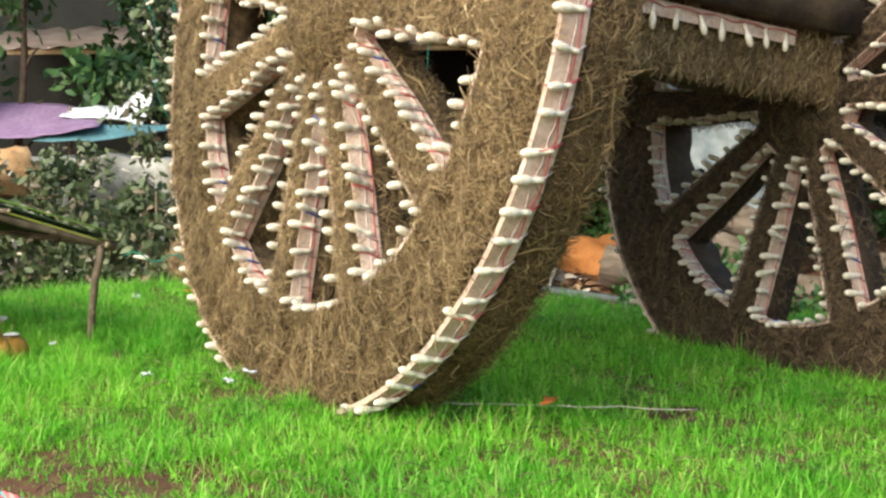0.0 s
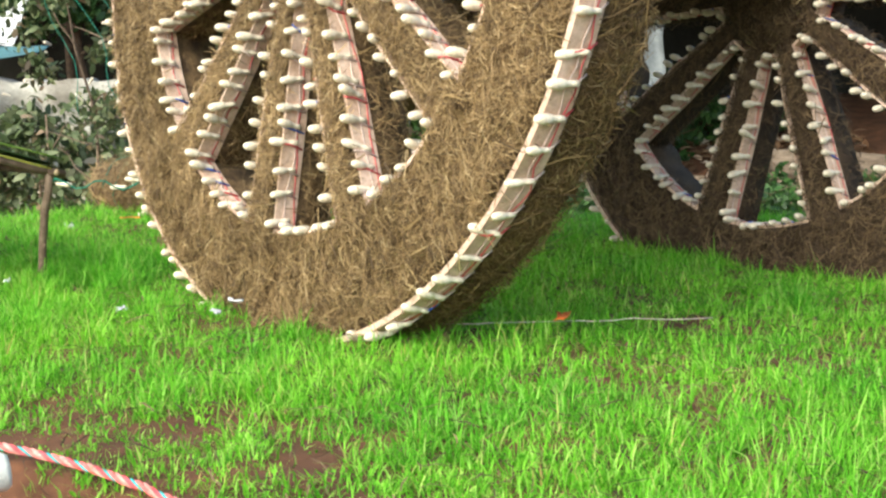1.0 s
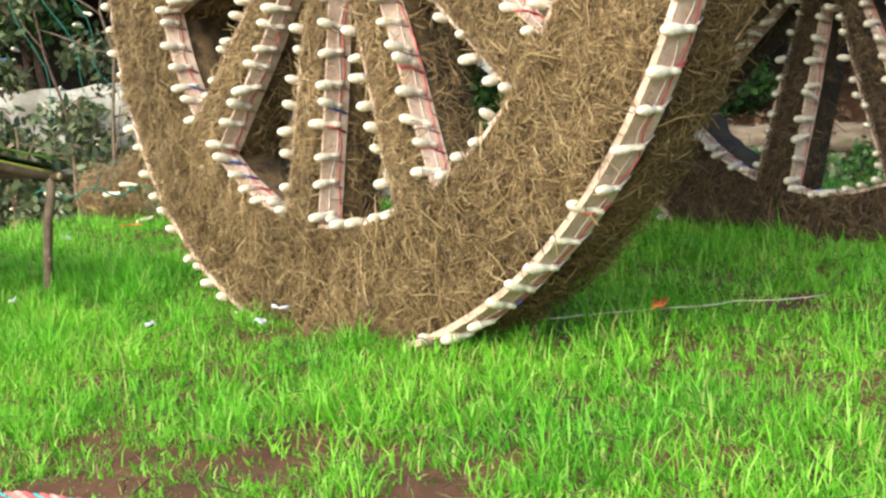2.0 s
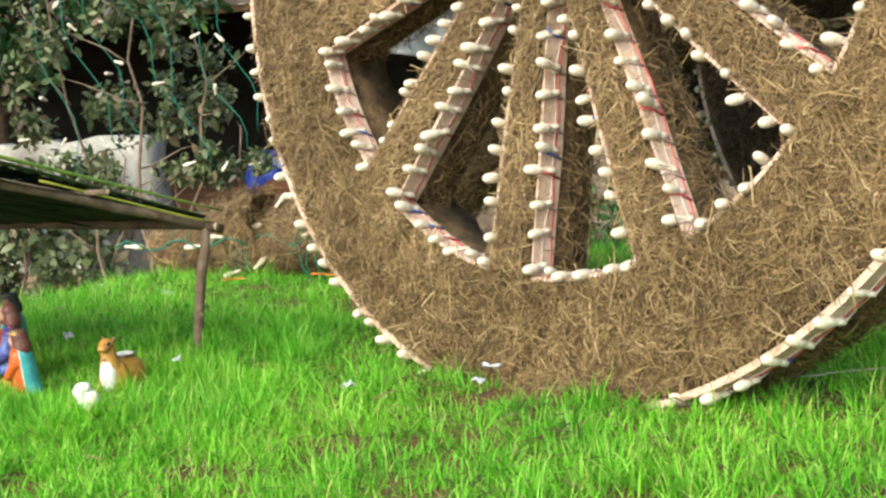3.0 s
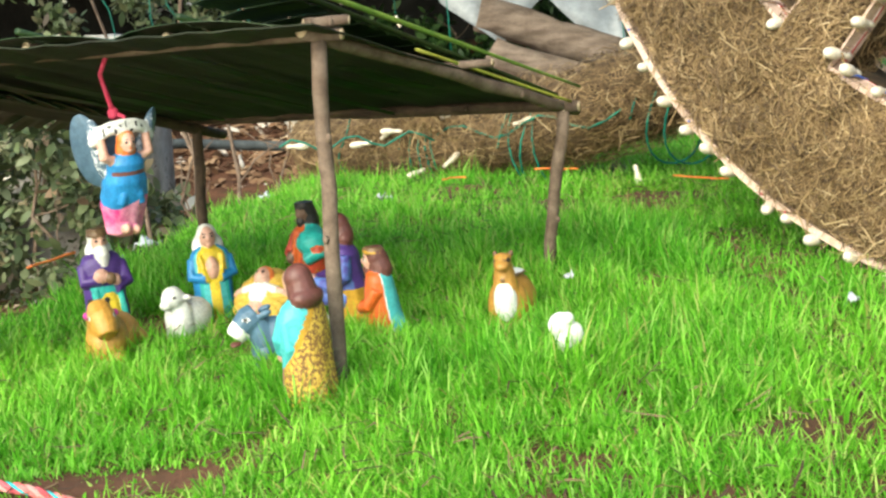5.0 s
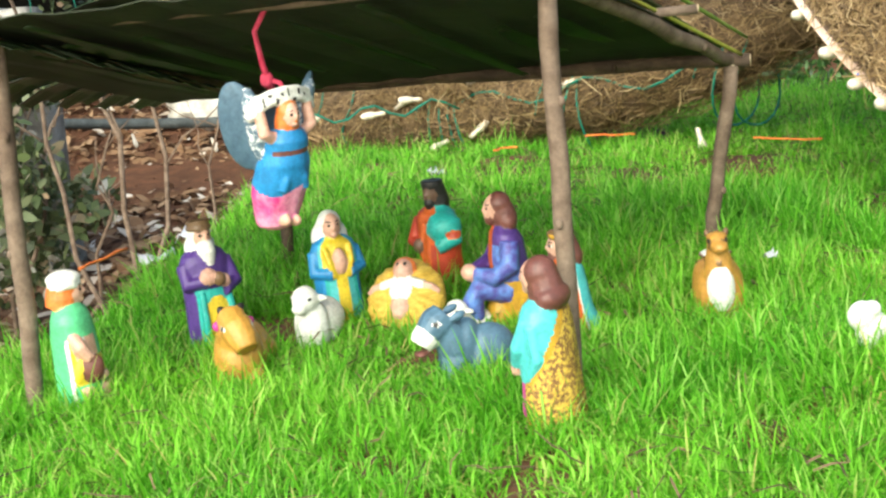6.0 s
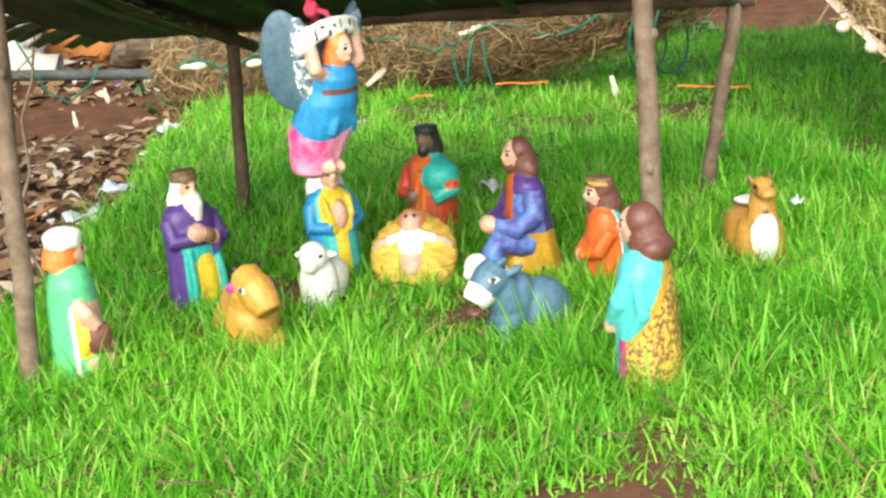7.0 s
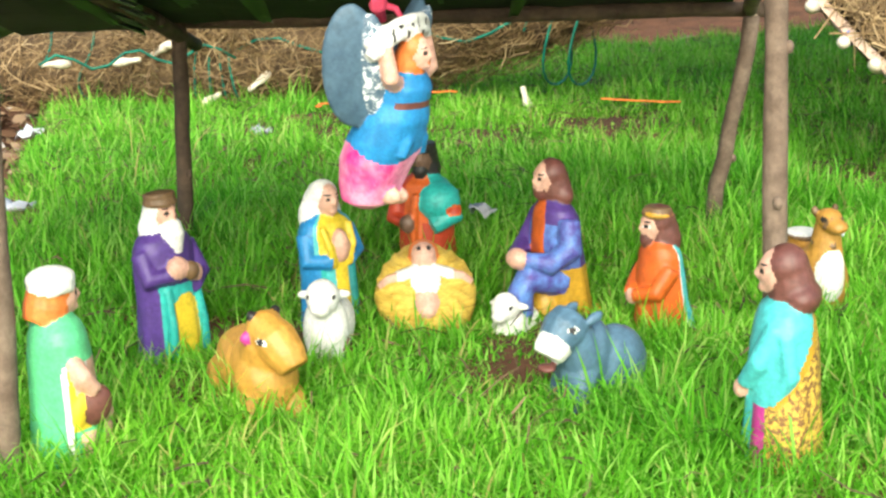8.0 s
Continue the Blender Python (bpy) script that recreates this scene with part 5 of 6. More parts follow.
top = FL.lerp(FC, 0.535)
tube(bm, [(-0.202, 0.230, 0.280), (-0.207, 0.224, 0.305), (-0.210, 0.212, 0.338), tuple(top + Vector((0, 0, 0.002)))], [0.0042, 0.003, 0.0026, 0.003], 7)
tube(bm, [(-0.205, 0.228, 0.292), (-0.194, 0.223, 0.288), (-0.188, 0.220, 0.276)], [0.003, 0.0026, 0.0018], 6)
part("strand", bm, RED_ROPE, rope)
bm = bmesh.new()
blob(bm, (-0.205, 0.227, 0.292), (0.0068, 0.006, 0.0075), seg=10, rough=0.25)
part("knot", bm, RED_ROPE, rope)

# ---- small litter on the grass ----
def scrap(at, size, mat, label, category="litter", name="scrap"):
    bm = bmesh.new()
    n = 5
    g = [[bm.verts.new((size[0] * (i / (n - 1) - 0.5), size[1] * (j / (n - 1) - 0.5), size[2] * (0.5 + noise.noise(Vector((i * 0.9, j * 0.9, at[0] * 50)))))) for j in range(n)] for i in range(n)]
    for i in range(n - 1):
        for j in range(n - 1):
            bm.faces.new((g[i][j], g[i + 1][j], g[i + 1][j + 1], g[i][j + 1]))
    ob = new(name, finish(bm, name, mat))
    ob.matrix_basis = pose(*at, random.uniform(-9, 9), random.uniform(-9, 9), random.uniform(0, 180))
    sol = ob.modifiers.new("thickness", "SOLIDIFY")
    sol.thickness = 0.0015
    return tagged(ob, label, category, "litter on the grass")


for at, size in (((0.806, 0.165, 0.016), (0.026, 0.016, 0.007)), ((0.79, 0.10, 0.010), (0.016, 0.012, 0.008)), ((0.036, 1.236, -0.005), (0.028, 0.022, 0.02)), ((0.045, 0.573, 0.028), (0.026, 0.014, 0.012)),
                 ((-0.353, 0.972, 0.0), (0.05, 0.03, 0.02)), ((-0.40, 0.90, -0.01), (0.05, 0.03, 0.02)), ((-0.225, 1.566, -0.03), (0.04, 0.03, 0.02)), ((0.30, 0.34, 0.02), (0.012, 0.01, 0.008)), ((0.60, 0.16, 0.0), (0.018, 0.012, 0.01))):
    scrap(at, size, WHITE_CLOTH, "torn scrap of white plastic on grass")
scrap((1.38, 0.10, 0.0), (0.04, 0.02, 0.012), TWINE_ORANGE, "small red-orange plastic scrap on grass")


def twine(pts, r, mat, label):
    bm = bmesh.new()
    tube(bm, pts, r, 6)
    return tagged(new("twine", finish(bm, "twine", mat)), label, "twine", "twine on the grass")


def lay(a, b, n, lift, seed):
    out = []
    for i in range(n):
        p = Vector(a).lerp(Vector(b), i / (n - 1)) + 0.020 * noise.noise_vector(Vector((i * 0.5, seed, 1)))
        out.append((p.x, p.y, float(bed(np.array(p.x), np.array(p.y))) + lift + 0.006 * noise.noise(Vector((i, seed, 7)))))
    return out


twine(lay((0.33, 1.42, 0), (0.42, 1.37, 0), 9, 0.038, 1), 0.0016, TWINE_ORANGE, "frayed orange plastic twine in grass")
twine(lay((0.14, 1.30, 0), (0.19, 1.33, 0), 6, 0.036, 2), 0.0016, TWINE_ORANGE, "frayed orange plastic twine in grass")
twine(lay((0.57, 1.19, 0), (0.64, 1.08, 0), 8, 0.036, 4), 0.0016, TWINE_ORANGE, "frayed orange plastic twine in grass")
twine(lay((-0.49, 0.72, 0), (-0.43, 0.80, 0), 6, 0.05, 5), 0.002, TWINE_ORANGE, "frayed orange plastic twine in grass")
twine(lay((1.12, 0.02, 0), (1.62, 0.20, 0), 22, 0.026, 3), 0.0009, PALE_WIRE, "thin white wire lying across grass")

# ---- front edge: plaited rope, teal sheet and a white tube ----
EDGE = [(-0.42, -0.07), (-0.28, -0.14), (-0.12, -0.22), (0.10, -0.333), (0.42, -0.48), (0.72, -0.63), (0.92, -0.72), (1.08, -0.815), (1.4, -0.99)]
ex, ey = [e[0] for e in EDGE], [e[1] for e in EDGE]
rope = empty("plaited_rope", (0.3, -0.42, -0.03), "plaited red, pink and white plastic rope along the soil edge", "rope")
for s, (mat, name) in enumerate(((RED_WIRE, "red"), (surf("pale_pink_strand", (0.58, 0.18, 0.16), (0.74, 0.40, 0.36), 60, 0.5), "pale pink"), (surf("pink_strand", (0.62, 0.10, 0.10), (0.75, 0.22, 0.20), 60, 0.5), "pink"), (TEAL_SHEET, "teal"))):
    bm = bmesh.new()
    pts = []
    for k in range(420):
        x = -0.42 + 1.82 * k / 419
        a = k * 0.62 + s * math.pi / 2
        y = float(np.interp(x, ex, ey)) + 0.006 * math.sin(x * 17)
        pts.append((x, y + 0.0032 * math.cos(a), float(height(np.array(x), np.array(y))) + 0.014 + 0.004 * math.sin(x * 11) + 0.0032 * math.sin(a)))
    tube(bm, pts, 0.0028 if s < 3 else 0.0016, 6)
    part("strand", bm, mat, rope, f"{name} plastic strand")
bm = bmesh.new()
rows = []
for k in range(60):
    x = -0.42 + 1.0 * k / 59
    y = float(np.interp(x, ex, ey))
    rows.append([bm.verts.new((x - 0.45 * q * 0.5, y - 0.012 - 0.45 * q, float(height(np.array(x - 0.22 * q), np.array(y - 0.012 - 0.45 * q))) + 0.02 + 0.008 * noise.noise(Vector((x * 9, q * 4, 0))))) for q in (0, 0.1, 0.25, 0.45, 0.7, 1.0)])
for p, q in zip(rows, rows[1:]):
    for k in range(5):
        bm.faces.new((p[k], p[k + 1], q[k + 1], q[k]))
sheet = new("woven_sheet", finish(bm, "woven_sheet", TEAL_SHEET))
sheet.modifiers.new("thickness", "SOLIDIFY").thickness = 0.002
tagged(sheet, "teal woven plastic sheet hanging over the soil edge", "sheet")
tube_thing = empty("plastic_tube", (0.79, -0.76, -0.03), "short white plastic tube tied with dark bands on soil", "tube")
bm = bmesh.new()
ta, tb = Vector((0.66, -0.87, -0.004)), Vector((0.822, -0.752, 0.002))
tube(bm, [ta, ta.lerp(tb, 0.5), ta.lerp(tb, 0.97), tb], [0.022, 0.022, 0.022, 0.018], 18)
part("body", bm, WHITE_PAINT, tube_thing)
for f in (0.35, 0.72):
    bm = bmesh.new()
    tube(bm, [ta.lerp(tb, f), ta.lerp(tb, f + 0.02)], [0.0226, 0.0226], 18)
    part("band", bm, P["black"], tube_thing, "dark band")

# ---- yard behind: wall, bushes, rubble ----
def foliage(n, boxes, size, material, name="foliage"):
    """Small folded leaves gathered in clumps."""
    cs = []
    per = n // len(boxes)
    for (cx, cy, cz), (rx, ry, rz) in boxes:
        v = unit(rng.normal(0, 1, (per, 3))) * (rng.uniform(0, 1, per) ** 0.5)[:, None]
        cs.append(np.array([cx, cy, cz]) + v * np.array([rx, ry, rz]))
    c = np.concatenate(cs)
    m = len(c)
    d = unit(rng.normal(0, 1, (m, 3)) + np.array([0, -0.2, -0.35]))
    s = unit(np.cross(d, rng.normal(0, 1, (m, 3))))
    up = np.cross(s, d)
    ln = size * rng.uniform(0.5, 1.4, m)[:, None]
    pts = np.stack([c, c + d * ln * 0.33 + up * ln * 0.06, c + d * ln * 0.7 + up * ln * 0.05, c + d * ln], 1)
    w = ln * 0.5 * np.array([[0.12, 0.95, 0.75, 0.05]])
    return ribbons(name, pts, s, w, material)


def bush(name, label, at, boxes, n, size, stems, material=LEAVES, category="bush", bark=BARK):
    b = empty(name, at, label, category)
    for i, (p, q, r) in enumerate(stems):
        bm = bmesh.new()
        pts = wobble(p, q, 10, 0.10, i + at[0] * 3)
        tube(bm, pts, [r * (1 - 0.07 * k) for k in range(10)], 7)
        for k in range(4, 9):
            e = pts[k] + Vector((random.uniform(-0.3, 0.3), random.uniform(-0.1, 0.1), random.uniform(0.05, 0.25)))
            tube(bm, wobble(pts[k], e, 5, 0.03, k + i), [r * 0.4, r * 0.35, r * 0.3, r * 0.22, r * 0.12], 5)
        part("stem", bm, bark, b, "thin bare stem")
    part("foliage", foliage(n, boxes, size, material), None, b, "small pale leaves")
    return b


def clumps(x0, x1, y0, y1, z0, z1, n, r):
    return [((random.uniform(x0, x1), random.uniform(y0, y1), random.uniform(z0, z1)), (r * random.uniform(0.6, 1.3), r * random.uniform(0.6, 1.2), r * random.uniform(0.5, 1.2))) for _ in range(n)]


light_bush = bush("bush", "straggly pale green bush hung with a string of white bulbs", (-0.8, 4.0, -1.1), clumps(-1.25, -0.45, 3.7, 4.3, 0.1, 1.1, 30, 0.11) + clumps(-0.55, -0.28, 3.8, 4.1, 0.0, 0.35, 5, 0.07), 4200, 0.042,
                  [((-0.85, 4.0, -1.1), (-0.75, 3.9, 0.8), 0.013), ((-0.8, 4.05, -1.1), (-0.5, 4.0, 0.7), 0.011), ((-0.95, 4.1, -1.1), (-1.15, 4.0, 0.9), 0.011), ((-0.6, 4.0, -1.1), (-0.36, 4.0, 0.3), 0.008)])
bush("bush", "dry straggly bush with bare stems and dusty leaves", (-1.5, 4.6, -1.1), clumps(-2.1, -1.05, 4.3, 4.9, -0.75, 0.05, 30, 0.17), 4200, 0.06,
     [((-1.4, 4.6, -1.1), (-1.0, 4.5, 0.0), 0.012), ((-1.6, 4.6, -1.1), (-1.5, 4.5, 0.1), 0.012), ((-1.1, 4.5, -1.1), (-0.85, 4.4, -0.2), 0.010), ((-1.8, 4.7, -1.1), (-2.0, 4.6, 0.0), 0.011)])
bush("bush", "low dusty green hedge growing over the plaster wall", (-2.6, 5.7, -1.1), clumps(-3.9, -1.25, 5.55, 5.85, -0.95, 0.22, 80, 0.15), 12000, 0.06,
     [((-2.0, 5.75, -1.1), (-1.8, 5.7, 0.1), 0.012), ((-2.8, 5.75, -1.1), (-2.9, 5.7, 0.1), 0.012), ((-3.4, 5.75, -1.1), (-3.3, 5.7, 0.1), 0.012), ((-1.5, 5.7, -1.1), (-1.4, 5.7, 0.1), 0.012)])
bush("weeds", "low dark green weeds and creepers on the bank", (1.3, 7.4, -1.1), clumps(0.3, 3.4, 6.6, 8.3, -1.05, -0.55, 40, 0.24), 6000, 0.07, [((1.0, 7.4, -1.1), (1.2, 7.3, -0.5), 0.008), ((2.0, 7.4, -1.1), (2.1, 7.3, -0.4), 0.008)], TREE_LEAVES, "weeds")
# dark leaves added over the bank so that it reads as shaded
bush("undergrowth", "dark tangled leaves added to darken the bank", (0.6, 10.8, -0.7), clumps(-0.6, 2.6, 10.3, 11.5, -0.75, -0.05, 46, 0.22), 7000, 0.09, [((0.2, 10.8, -0.8), (0.3, 10.7, -0.1), 0.010), ((1.4, 10.8, -0.8), (1.5, 10.7, 0.0), 0.010)], TREE_LEAVES, "undergrowth")
string = empty("light_string", (-0.7, 3.7, 0.6), "green wire string of white bulbs draped in a bush", "string lights")
for i in range(7):
    bm = bmesh.new()
    x0 = -1.15 + 0.12 * i
    p, q = Vector((x0, 3.72, 1.05 - 0.05 * (i % 3))), Vector((x0 + 0.22 + 0.05 * (i % 2), 3.68, 0.15 + 0.06 * (i % 4)))
    tube(bm, [p.lerp(q, k / 10) + Vector((0.03 * math.sin(k * 1.1 + i), 0, -0.05 * math.sin(math.pi * k / 10))) for k in range(11)], 0.0018, 5)
    part("wire", bm, GREEN_WIRE, string)
for i in range(20):
    put_bulb(string, (random.uniform(-1.25, -0.3), random.uniform(3.62, 3.75), random.uniform(0.1, 1.05)), (random.uniform(-1, 1), -0.4, random.uniform(-0.6, 0.6)), 1.0)
for i in range(14):
    put_bulb(string, (random.uniform(-3.3, -1.4), random.uniform(5.4, 5.5), random.uniform(-0.5, 0.25)), (random.uniform(-1, 1), -0.4, random.uniform(-0.6, 0.6)), 1.0)
for x, y, z0, z1 in ((0.02, 3.9, 0.25, 0.75), (0.20, 3.6, 0.05, 0.52), (-0.2, 4.2, 0.35, 0.9), (0.75, 3.2, 0.0, 0.4)):
    bm = bmesh.new()
    tube(bm, wobble((x, y, z0), (x + 0.03, y, z1 + 0.9), 9, 0.02, x), 0.0018, 5)
    part("wire", bm, GREEN_WIRE, string)
    put_bulb(string, (x, y, z0), (0.2, -0.2, -0.9), 1.1)

# low plaster wall
bm = bmesh.new()
nx, nz = 60, 14
grid = [[bm.verts.new((-4.6 + 3.25 * i / nx, 6.0 + 0.03 * noise.noise(Vector((i * 0.4, j * 0.5, 1))), -1.15 + (1.38 + 0.04 * noise.noise(Vector((i * 0.3, 0, 0)))) * j / nz)) for j in range(nz + 1)] for i in range(nx + 1)]
for i in range(nx):
    for j in range(nz):
        bm.faces.new((grid[i][j], grid[i + 1][j], grid[i + 1][j + 1], grid[i][j + 1]))
wall = new("wall_low", finish(bm, "wall_low", PLASTER))
wall.modifiers.new("thickness", "SOLIDIFY").thickness = -0.25
tagged(wall, "low old wall of stained peeling white plaster", "wall", kind="structure")

# faded canopy over the wall
canopy = empty("canopy", (-3.9, 8.0, -1.1), "faded mauve and teal umbrella canopy with white cloth", "umbrella")


def drape(pts_a, pts_b, n, mat, name, label, sag=0.03, seed=0):
    bm = bmesh.new()
    rows = []
    for i in range(n + 1):
        t = i / n
        j = min(int(t * (len(pts_a) - 1)), len(pts_a) - 2)
        f = t * (len(pts_a) - 1) - j
        a, b = Vector(pts_a[j]).lerp(Vector(pts_a[j + 1]), f), Vector(pts_b[j]).lerp(Vector(pts_b[j + 1]), f)
        rows.append([bm.verts.new(a.lerp(b, k / 10) + Vector((0, 0.5, -0.4)) * sag * math.sin(math.pi * k / 10) + sag * noise.noise_vector(Vector((i * 0.5, k * 0.5, seed)))) for k in range(11)])
    for p, q in zip(rows, rows[1:]):
        for k in range(10):
            bm.faces.new((p[k], p[k + 1], q[k + 1], q[k]))
    ob = part(name, bm, mat, canopy, label)
    ob.modifiers.new("thickness", "SOLIDIFY").thickness = 0.004
    return ob


drape([(-5.2, 7.7, 0.30), (-4.0, 7.6, 0.33), (-3.45, 7.6, 0.42)], [(-5.2, 8.2, 0.62), (-4.1, 8.2, 0.60), (-3.6, 8.1, 0.53)], 12, PURPLE_CLOTH, "mauve_panel", "faded mauve cloth panel", 0.02, 1)
drape([(-4.0, 7.6, 0.30), (-3.5, 7.6, 0.31), (-2.93, 7.6, 0.38)], [(-3.9, 7.8, 0.42), (-3.45, 7.8, 0.43), (-2.9, 7.8, 0.43)], 12, TEAL_CLOTH, "teal_panel", "teal cloth panel", 0.012, 2)
drape([(-3.95, 7.9, 0.50), (-3.5, 7.9, 0.46), (-3.18, 7.8, 0.44)], [(-3.9, 8.0, 0.56), (-3.45, 8.0, 0.58), (-3.14, 8.0, 0.80)], 12, WHITE_CLOTH, "white_cloth", "white cloth thrown on top", 0.03, 3)
bm = bmesh.new()
tube(bm, wobble((-3.9, 8.0, -1.1), (-3.9, 8.0, 0.57), 6, 0.01, 2), 0.02, 8)
part("pole", bm, BARK, canopy)
bm = bmesh.new()
blob(bm, (-3.18, 5.88, 0.12), (0.22, 0.10, 0.16), rough=0.5, freq=3, seg=18)
ob = tagged(new("cloth_bundle", finish(bm, "cloth_bundle", surf("brown_cloth", (0.30, 0.16, 0.07), (0.45, 0.28, 0.15), 5, 0.9))), "brown cloth bundle hanging on the plaster wall", "cloth")

# far things on the bank
def lumpy(name, label, category, at, size, mat, rough, seed, yaw=0):
    bm = bmesh.new()
    got = bmesh.ops.create_icosphere(bm, subdivisions=4, radius=1)
    for v in got["verts"]:
        k = 1 + rough * noise.noise(v.co * 1.6 + Vector((seed, 0, 0))) + rough * 0.45 * noise.noise(v.co * 4.5 + Vector((0, seed, 0))) + rough * 0.2 * noise.noise(v.co * 11)
        v.co = Vector((v.co.x * size[0], v.co.y * size[1], max(v.co.z, -0.75) * size[2])) * k
    ob = new(name, finish(bm, name, mat))
    ob.matrix_basis = pose(*at, 0, 0, yaw)
    return tagged(ob, label, category)


sack = lumpy("plastic_sack", "crumpled white plastic sack lying on bare soil", "sack", (-0.72, 9.7, -0.72), (0.42, 0.25, 0.24), SACK, 0.5, 3)
bm = bmesh.new()
tube(bm, [(-0.55, 9.55, -0.80), (-0.36, 9.45, -0.84), (-0.26, 9.42, -0.86)], [0.13, 0.10, 0.115], 14, cap=False)
mouth = new("bucket", finish(bm, "bucket", SACK))
mouth.modifiers.new("thickness", "SOLIDIFY").thickness = 0.01
tagged(mouth, "white plastic bucket lying on its side beside a sack", "bucket")
lumpy("orange_cloth", "heap of faded orange cloth on bare soil", "cloth", (0.02, 10.1, -0.80), (0.46, 0.3, 0.24), ORANGE, 0.45, 8)
for i, (a, b, r) in enumerate((((0.45, 9.0, 0.05), (1.55, 8.9, -0.42), 0.13), ((0.5, 8.8, -0.22), (1.3, 8.75, -0.55), 0.11), ((1.9, 8.9, -0.60), (3.3, 8.9, -0.68), 0.12), ((0.2, 8.9, -0.62), (1.4, 8.8, -0.80), 0.14), ((1.5, 9.0, -0.82), (2.9, 8.8, -0.88), 0.13))):
    bm = bmesh.new()
    pts = wobble(a, b, 9, 0.03, i)
    tube(bm, pts, [r * (1 + 0.12 * noise.noise(Vector((k, i, 3)))) for k in range(9)], 16)
    for v in bm.verts:
        v.co += 0.012 * noise.noise_vector(v.co * 9)
    tagged(new("log", finish(bm, "log", TRUNK)), "weathered grey-brown felled log on the bank", "log", "felled logs")
for i in range(6):
    bm = bmesh.new()
    tube(bm, [(-1.7 + 0.05 * i, 10.95 - 0.05 * (i % 3), -0.20 - 0.03 * (i % 3) + 0.04 * (i // 3)), (-0.85 + 0.08 * i, 10.9 - 0.05 * (i % 3), -0.36 - 0.03 * (i % 3) + 0.04 * (i // 3))], 0.026, 10)
    tagged(new("pipe", finish(bm, "pipe", SLATE_PIPE)), "slate-blue plastic pipe in a stacked bundle", "pipe", "bundle of pipes")
lumpy("blue_drum", "dented blue plastic drum behind a bundle of pipes", "drum", (-1.75, 11.2, -0.36), (0.22, 0.2, 0.24), BLUE_PAINT, 0.15, 2)
for i, (x, y, z, s) in enumerate(((-1.4, 10.9, -0.55, 0.35), (-0.8, 10.8, -0.6, 0.3), (-1.1, 11.2, -0.55, 0.4), (0.9, 9.3, -0.75, 0.35), (1.4, 9.2, -0.9, 0.3), (0.4, 9.4, -0.75, 0.3), (1.9, 9.2, -0.85, 0.3), (2.5, 9.1, -0.9, 0.35))):
    lumpy("rock", "rough brown boulder half sunk in soil", "rock", (x, y, z), (s, s * 0.7, s * 0.6), TRUNK if i % 2 else SOIL, 0.5, i * 3.1, i * 40)
# grey plastic sheet hung over the wood pile
bm = bmesh.new()
top = [(-0.6, 1.15), (0.0, 1.15), (0.6, 1.15), (1.0, 1.15), (1.5, 1.1)]
low = [(-0.3, 0.62), (0.02, 0.55), (0.2, 0.12), (0.58, -0.20), (0.95, 0.12), (1.38, -0.38)]
rows = []
for i in range(41):
    t = i / 40
    x = -0.3 + 1.8 * t
    z1, z0 = float(np.interp(x, [p[0] for p in top], [p[1] for p in top])), float(np.interp(x, [p[0] for p in low], [p[1] for p in low]))
    rows.append([bm.verts.new((x + 0.05 * noise.noise(Vector((x * 3, k * 0.4, 9))), 9.3 - 0.35 * (k / 12) + 0.14 * noise.noise(Vector((x * 4.5, k * 0.22, 2))), z1 + (z0 - z1) * k / 12)) for k in range(13)])
for p, q in zip(rows, rows[1:]):
    for k in range(12):
        bm.faces.new((p[k], p[k + 1], q[k + 1], q[k]))
tarp = new("plastic_sheet", finish(bm, "plastic_sheet", TARP))
tarp.modifiers.new("thickness", "SOLIDIFY").thickness = 0.004
tagged(tarp, "creased translucent grey plastic sheet hung over a wood pile", "sheet")

# bits of dry stalk lying among the grass
n = 9000
x, y = rng.uniform(-0.7, 2.4, n), rng.uniform(-0.9, 2.1, n)
ok = inside(x, y) > -0.02
x, y = x[ok], y[ok]
n = len(x)
c = np.stack([x, y, height(x, y) + 0.006 + 0.012 * rng.uniform(0, 1, n)], 1)
tagged(new("dry_stalks", straw_on(c, np.tile(np.array([0, 0, 1.0]), (n, 1)), rng.normal(0, 1, (n, 3)), 0.03, 0.0018, 0.01, STRAW_DARK)),
       "short dry brown stalks lying among the grass", "stalks", kind="stuff")

# dead leaves on the yard
n = 11000
x, y = rng.uniform(-2.4, 3.2, n), rng.uniform(2.2, 11, n)
z = height(x, y) + 0.02 + 0.01 * rng.uniform(0, 1, n)
d = unit(np.stack([rng.normal(0, 1, n), rng.normal(0, 1, n), rng.normal(0, 0.25, n)], 1))
s = unit(np.cross(d, np.array([0, 0, 1.0]) + rng.normal(0, 0.3, (n, 3))))
ln = rng.uniform(0.05, 0.17, n)[:, None]
c = np.stack([x, y, z], 1)
tagged(new("dead_leaves", ribbons("dead_leaves", np.stack([c - d * ln / 2, c - d * ln * 0.15 + [0, 0, 0.012], c + d * ln * 0.2 + [0, 0, 0.012], c + d * ln / 2], 1), s, ln * 0.45 * np.array([[0.1, 0.9, 0.8, 0.08]]), LITTER)),
       "brown fallen leaves scattered on bare soil", "leaves", kind="stuff")
bm = bmesh.new()
tube(bm, [(0.10, 9.2, -1.00), (0.19, 9.15, -1.0)], 0.055, 12, cap=False)
ob = new("plastic_cup", finish(bm, "plastic_cup", surf("lilac_plastic", (0.36, 0.30, 0.62), (0.48, 0.42, 0.72), 20, 0.4)))
ob.modifiers.new("thickness", "SOLIDIFY").thickness = 0.004
tagged(ob, "lilac plastic cup lying on bare soil", "cup")

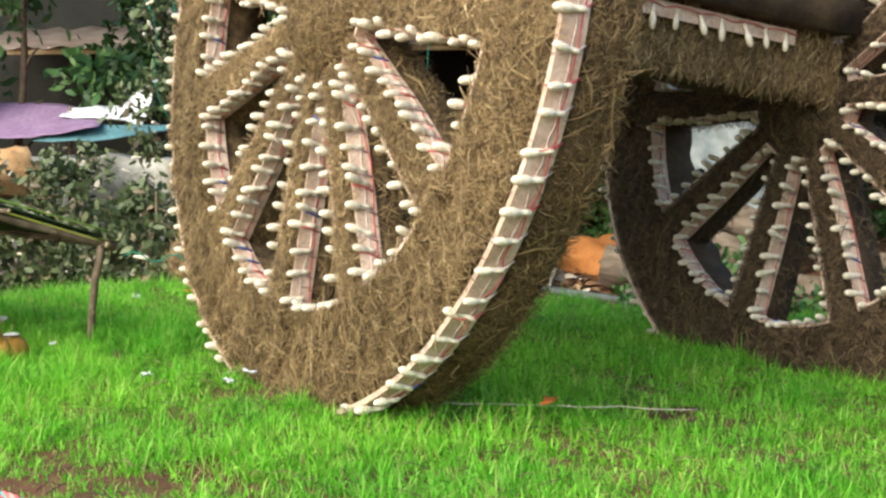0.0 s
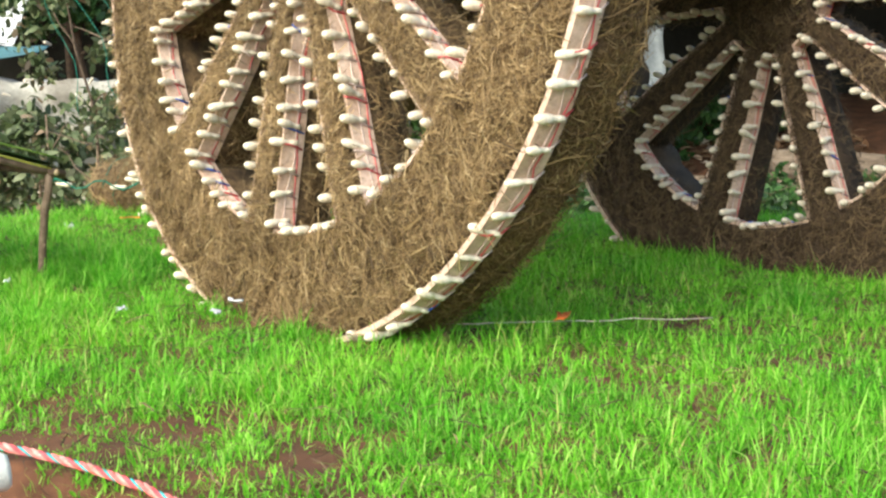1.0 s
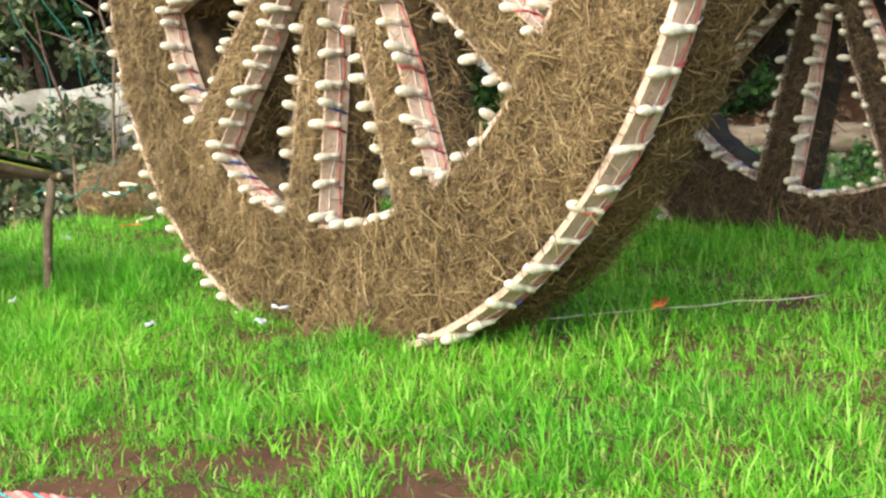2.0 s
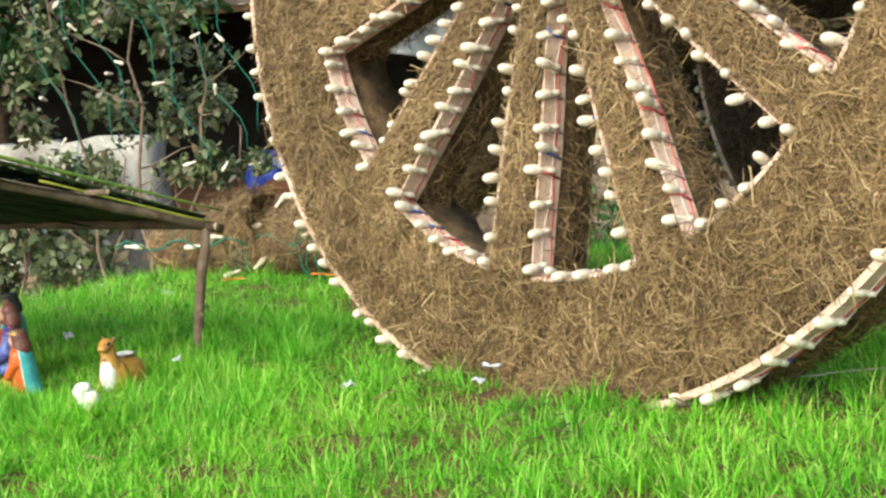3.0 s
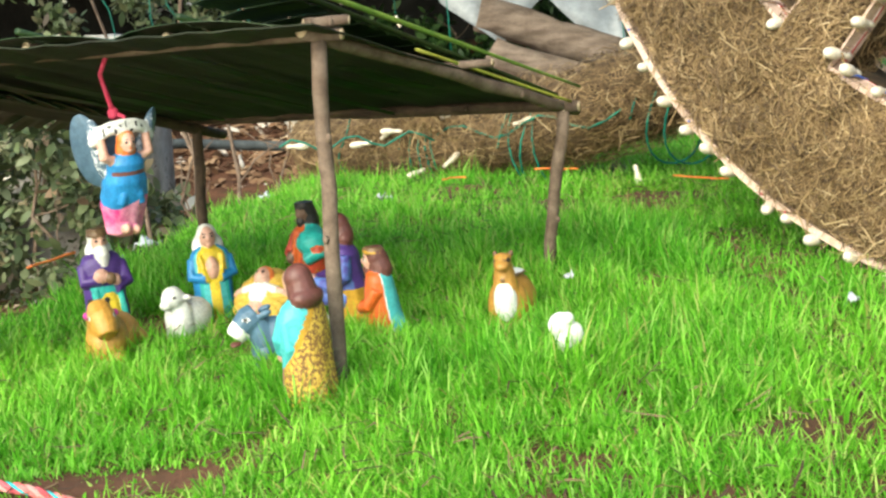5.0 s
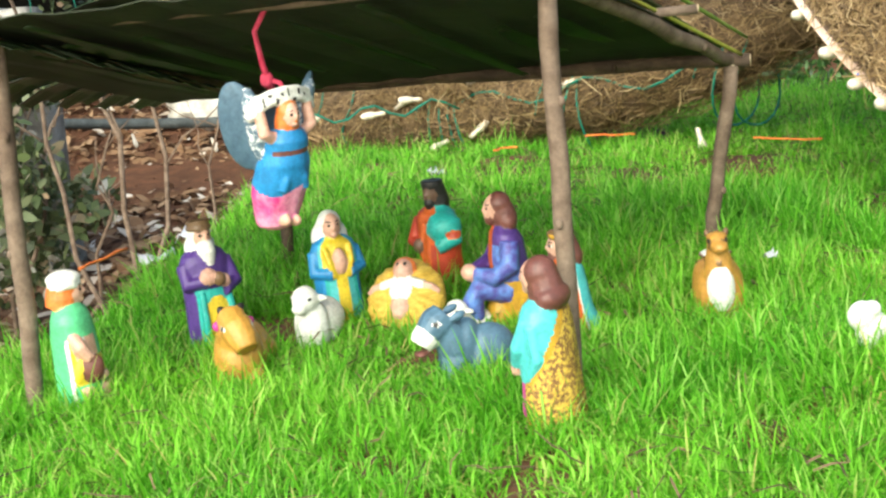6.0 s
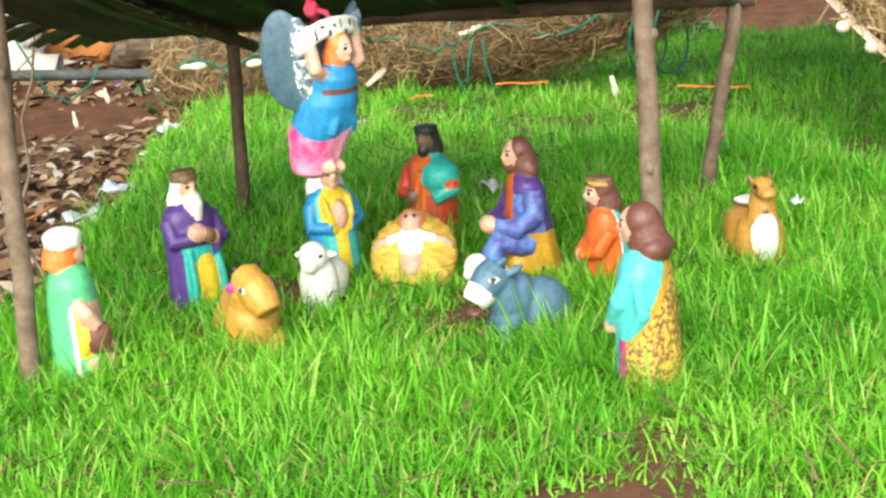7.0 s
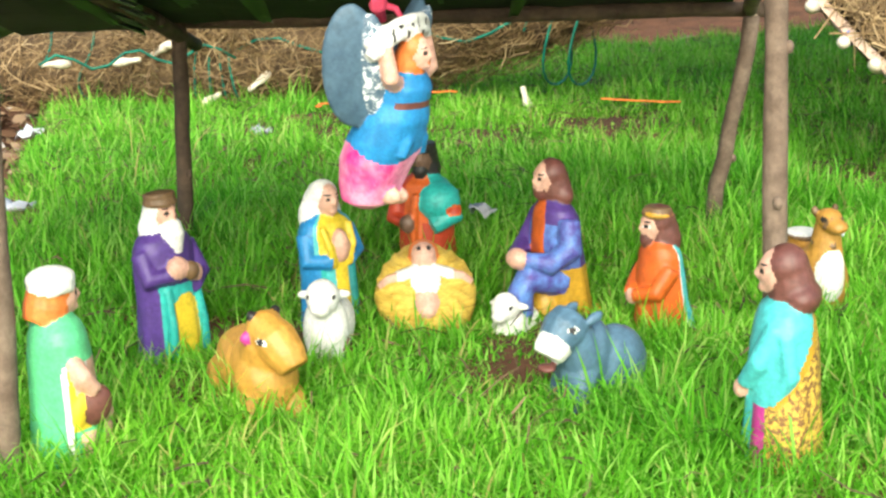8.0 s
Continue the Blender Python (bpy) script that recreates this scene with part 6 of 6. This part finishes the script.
# trees, and a backdrop wall coloured near-black for the shade behind the yard
for at, boxes, n in (((-4.6, 8.2, -1.1), clumps(-6.2, -3.3, 7.6, 8.8, 0.7, 2.6, 36, 0.42), 9000), ((-3.6, 9.8, -0.9), clumps(-4.4, -2.0, 9.4, 10.2, 0.7, 2.2, 30, 0.34), 6000)):
    bush("tree", "dense dark green tree behind the yard", at, boxes, n, 0.10, [(at, (at[0] + 0.2, at[1], 1.9), 0.05), ((at[0], at[1], 0.4), (at[0] - 0.7, at[1], 1.9), 0.03)], TREE_LEAVES, "tree", DARK_BARK)
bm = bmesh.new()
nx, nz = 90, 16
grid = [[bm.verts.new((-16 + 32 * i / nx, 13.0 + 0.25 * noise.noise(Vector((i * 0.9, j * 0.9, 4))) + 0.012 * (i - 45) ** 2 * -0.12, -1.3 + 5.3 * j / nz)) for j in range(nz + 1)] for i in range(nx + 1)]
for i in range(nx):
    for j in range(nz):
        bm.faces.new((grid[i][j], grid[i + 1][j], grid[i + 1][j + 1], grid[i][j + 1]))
bank = new("wall_back", finish(bm, "wall_back", SHADE_BACKDROP))
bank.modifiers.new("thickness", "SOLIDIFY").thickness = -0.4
tagged(bank, "tall backdrop wall coloured near-black in place of deep shade", "wall", kind="structure")

# open-fronted shed, its roof stretched out of view to shade the bank and wall
shed = empty("shed", (1.5, 12.0, -1.1), "dark open-fronted shed with a rusty sheet roof", "shed")
RUST = surf("rusty_sheet", (0.09, 0.055, 0.04), (0.16, 0.12, 0.10), 3, 0.8, 30, 0.004)
bm = bmesh.new()
rows = []
for i in range(141):
    x = -7.0 + 13.4 * i / 140
    # front edge brought forward for x > -1.6 only to cast shade
    rows.append([bm.verts.new((x, y, z + 0.02 * math.sin(i * math.pi / 2))) for y, z in ((7.6 if x > -1.6 else 10.5, 1.50 if x > -1.6 else 1.17), (11.5, 1.52 if x > -1.6 else 1.32), (13.2, 1.6))])
for p, q in zip(rows, rows[1:]):
    for k in range(2):
        bm.faces.new((p[k], p[k + 1], q[k + 1], q[k]))
roof = part("roof", bm, RUST, shed, "corrugated rusty sheet stretched out of view to shade the bank")
roof.modifiers.new("thickness", "SOLIDIFY").thickness = 0.01
for x in (-6.8, -4.0, 0.9, 3.6, 6.2):
    bm = bmesh.new()
    tube(bm, wobble((x, 10.7, -1.1), (x, 10.7, 1.18), 6, 0.02, x), 0.05, 10)
    part("post", bm, DARK_BARK, shed)
bm = bmesh.new()
tube(bm, wobble((-7.0, 10.62, 1.14), (6.3, 10.62, 1.14), 9, 0.01, 5), 0.035, 10)
part("eave_beam", bm, CUT_WOOD, shed, "pale wooden eave beam")
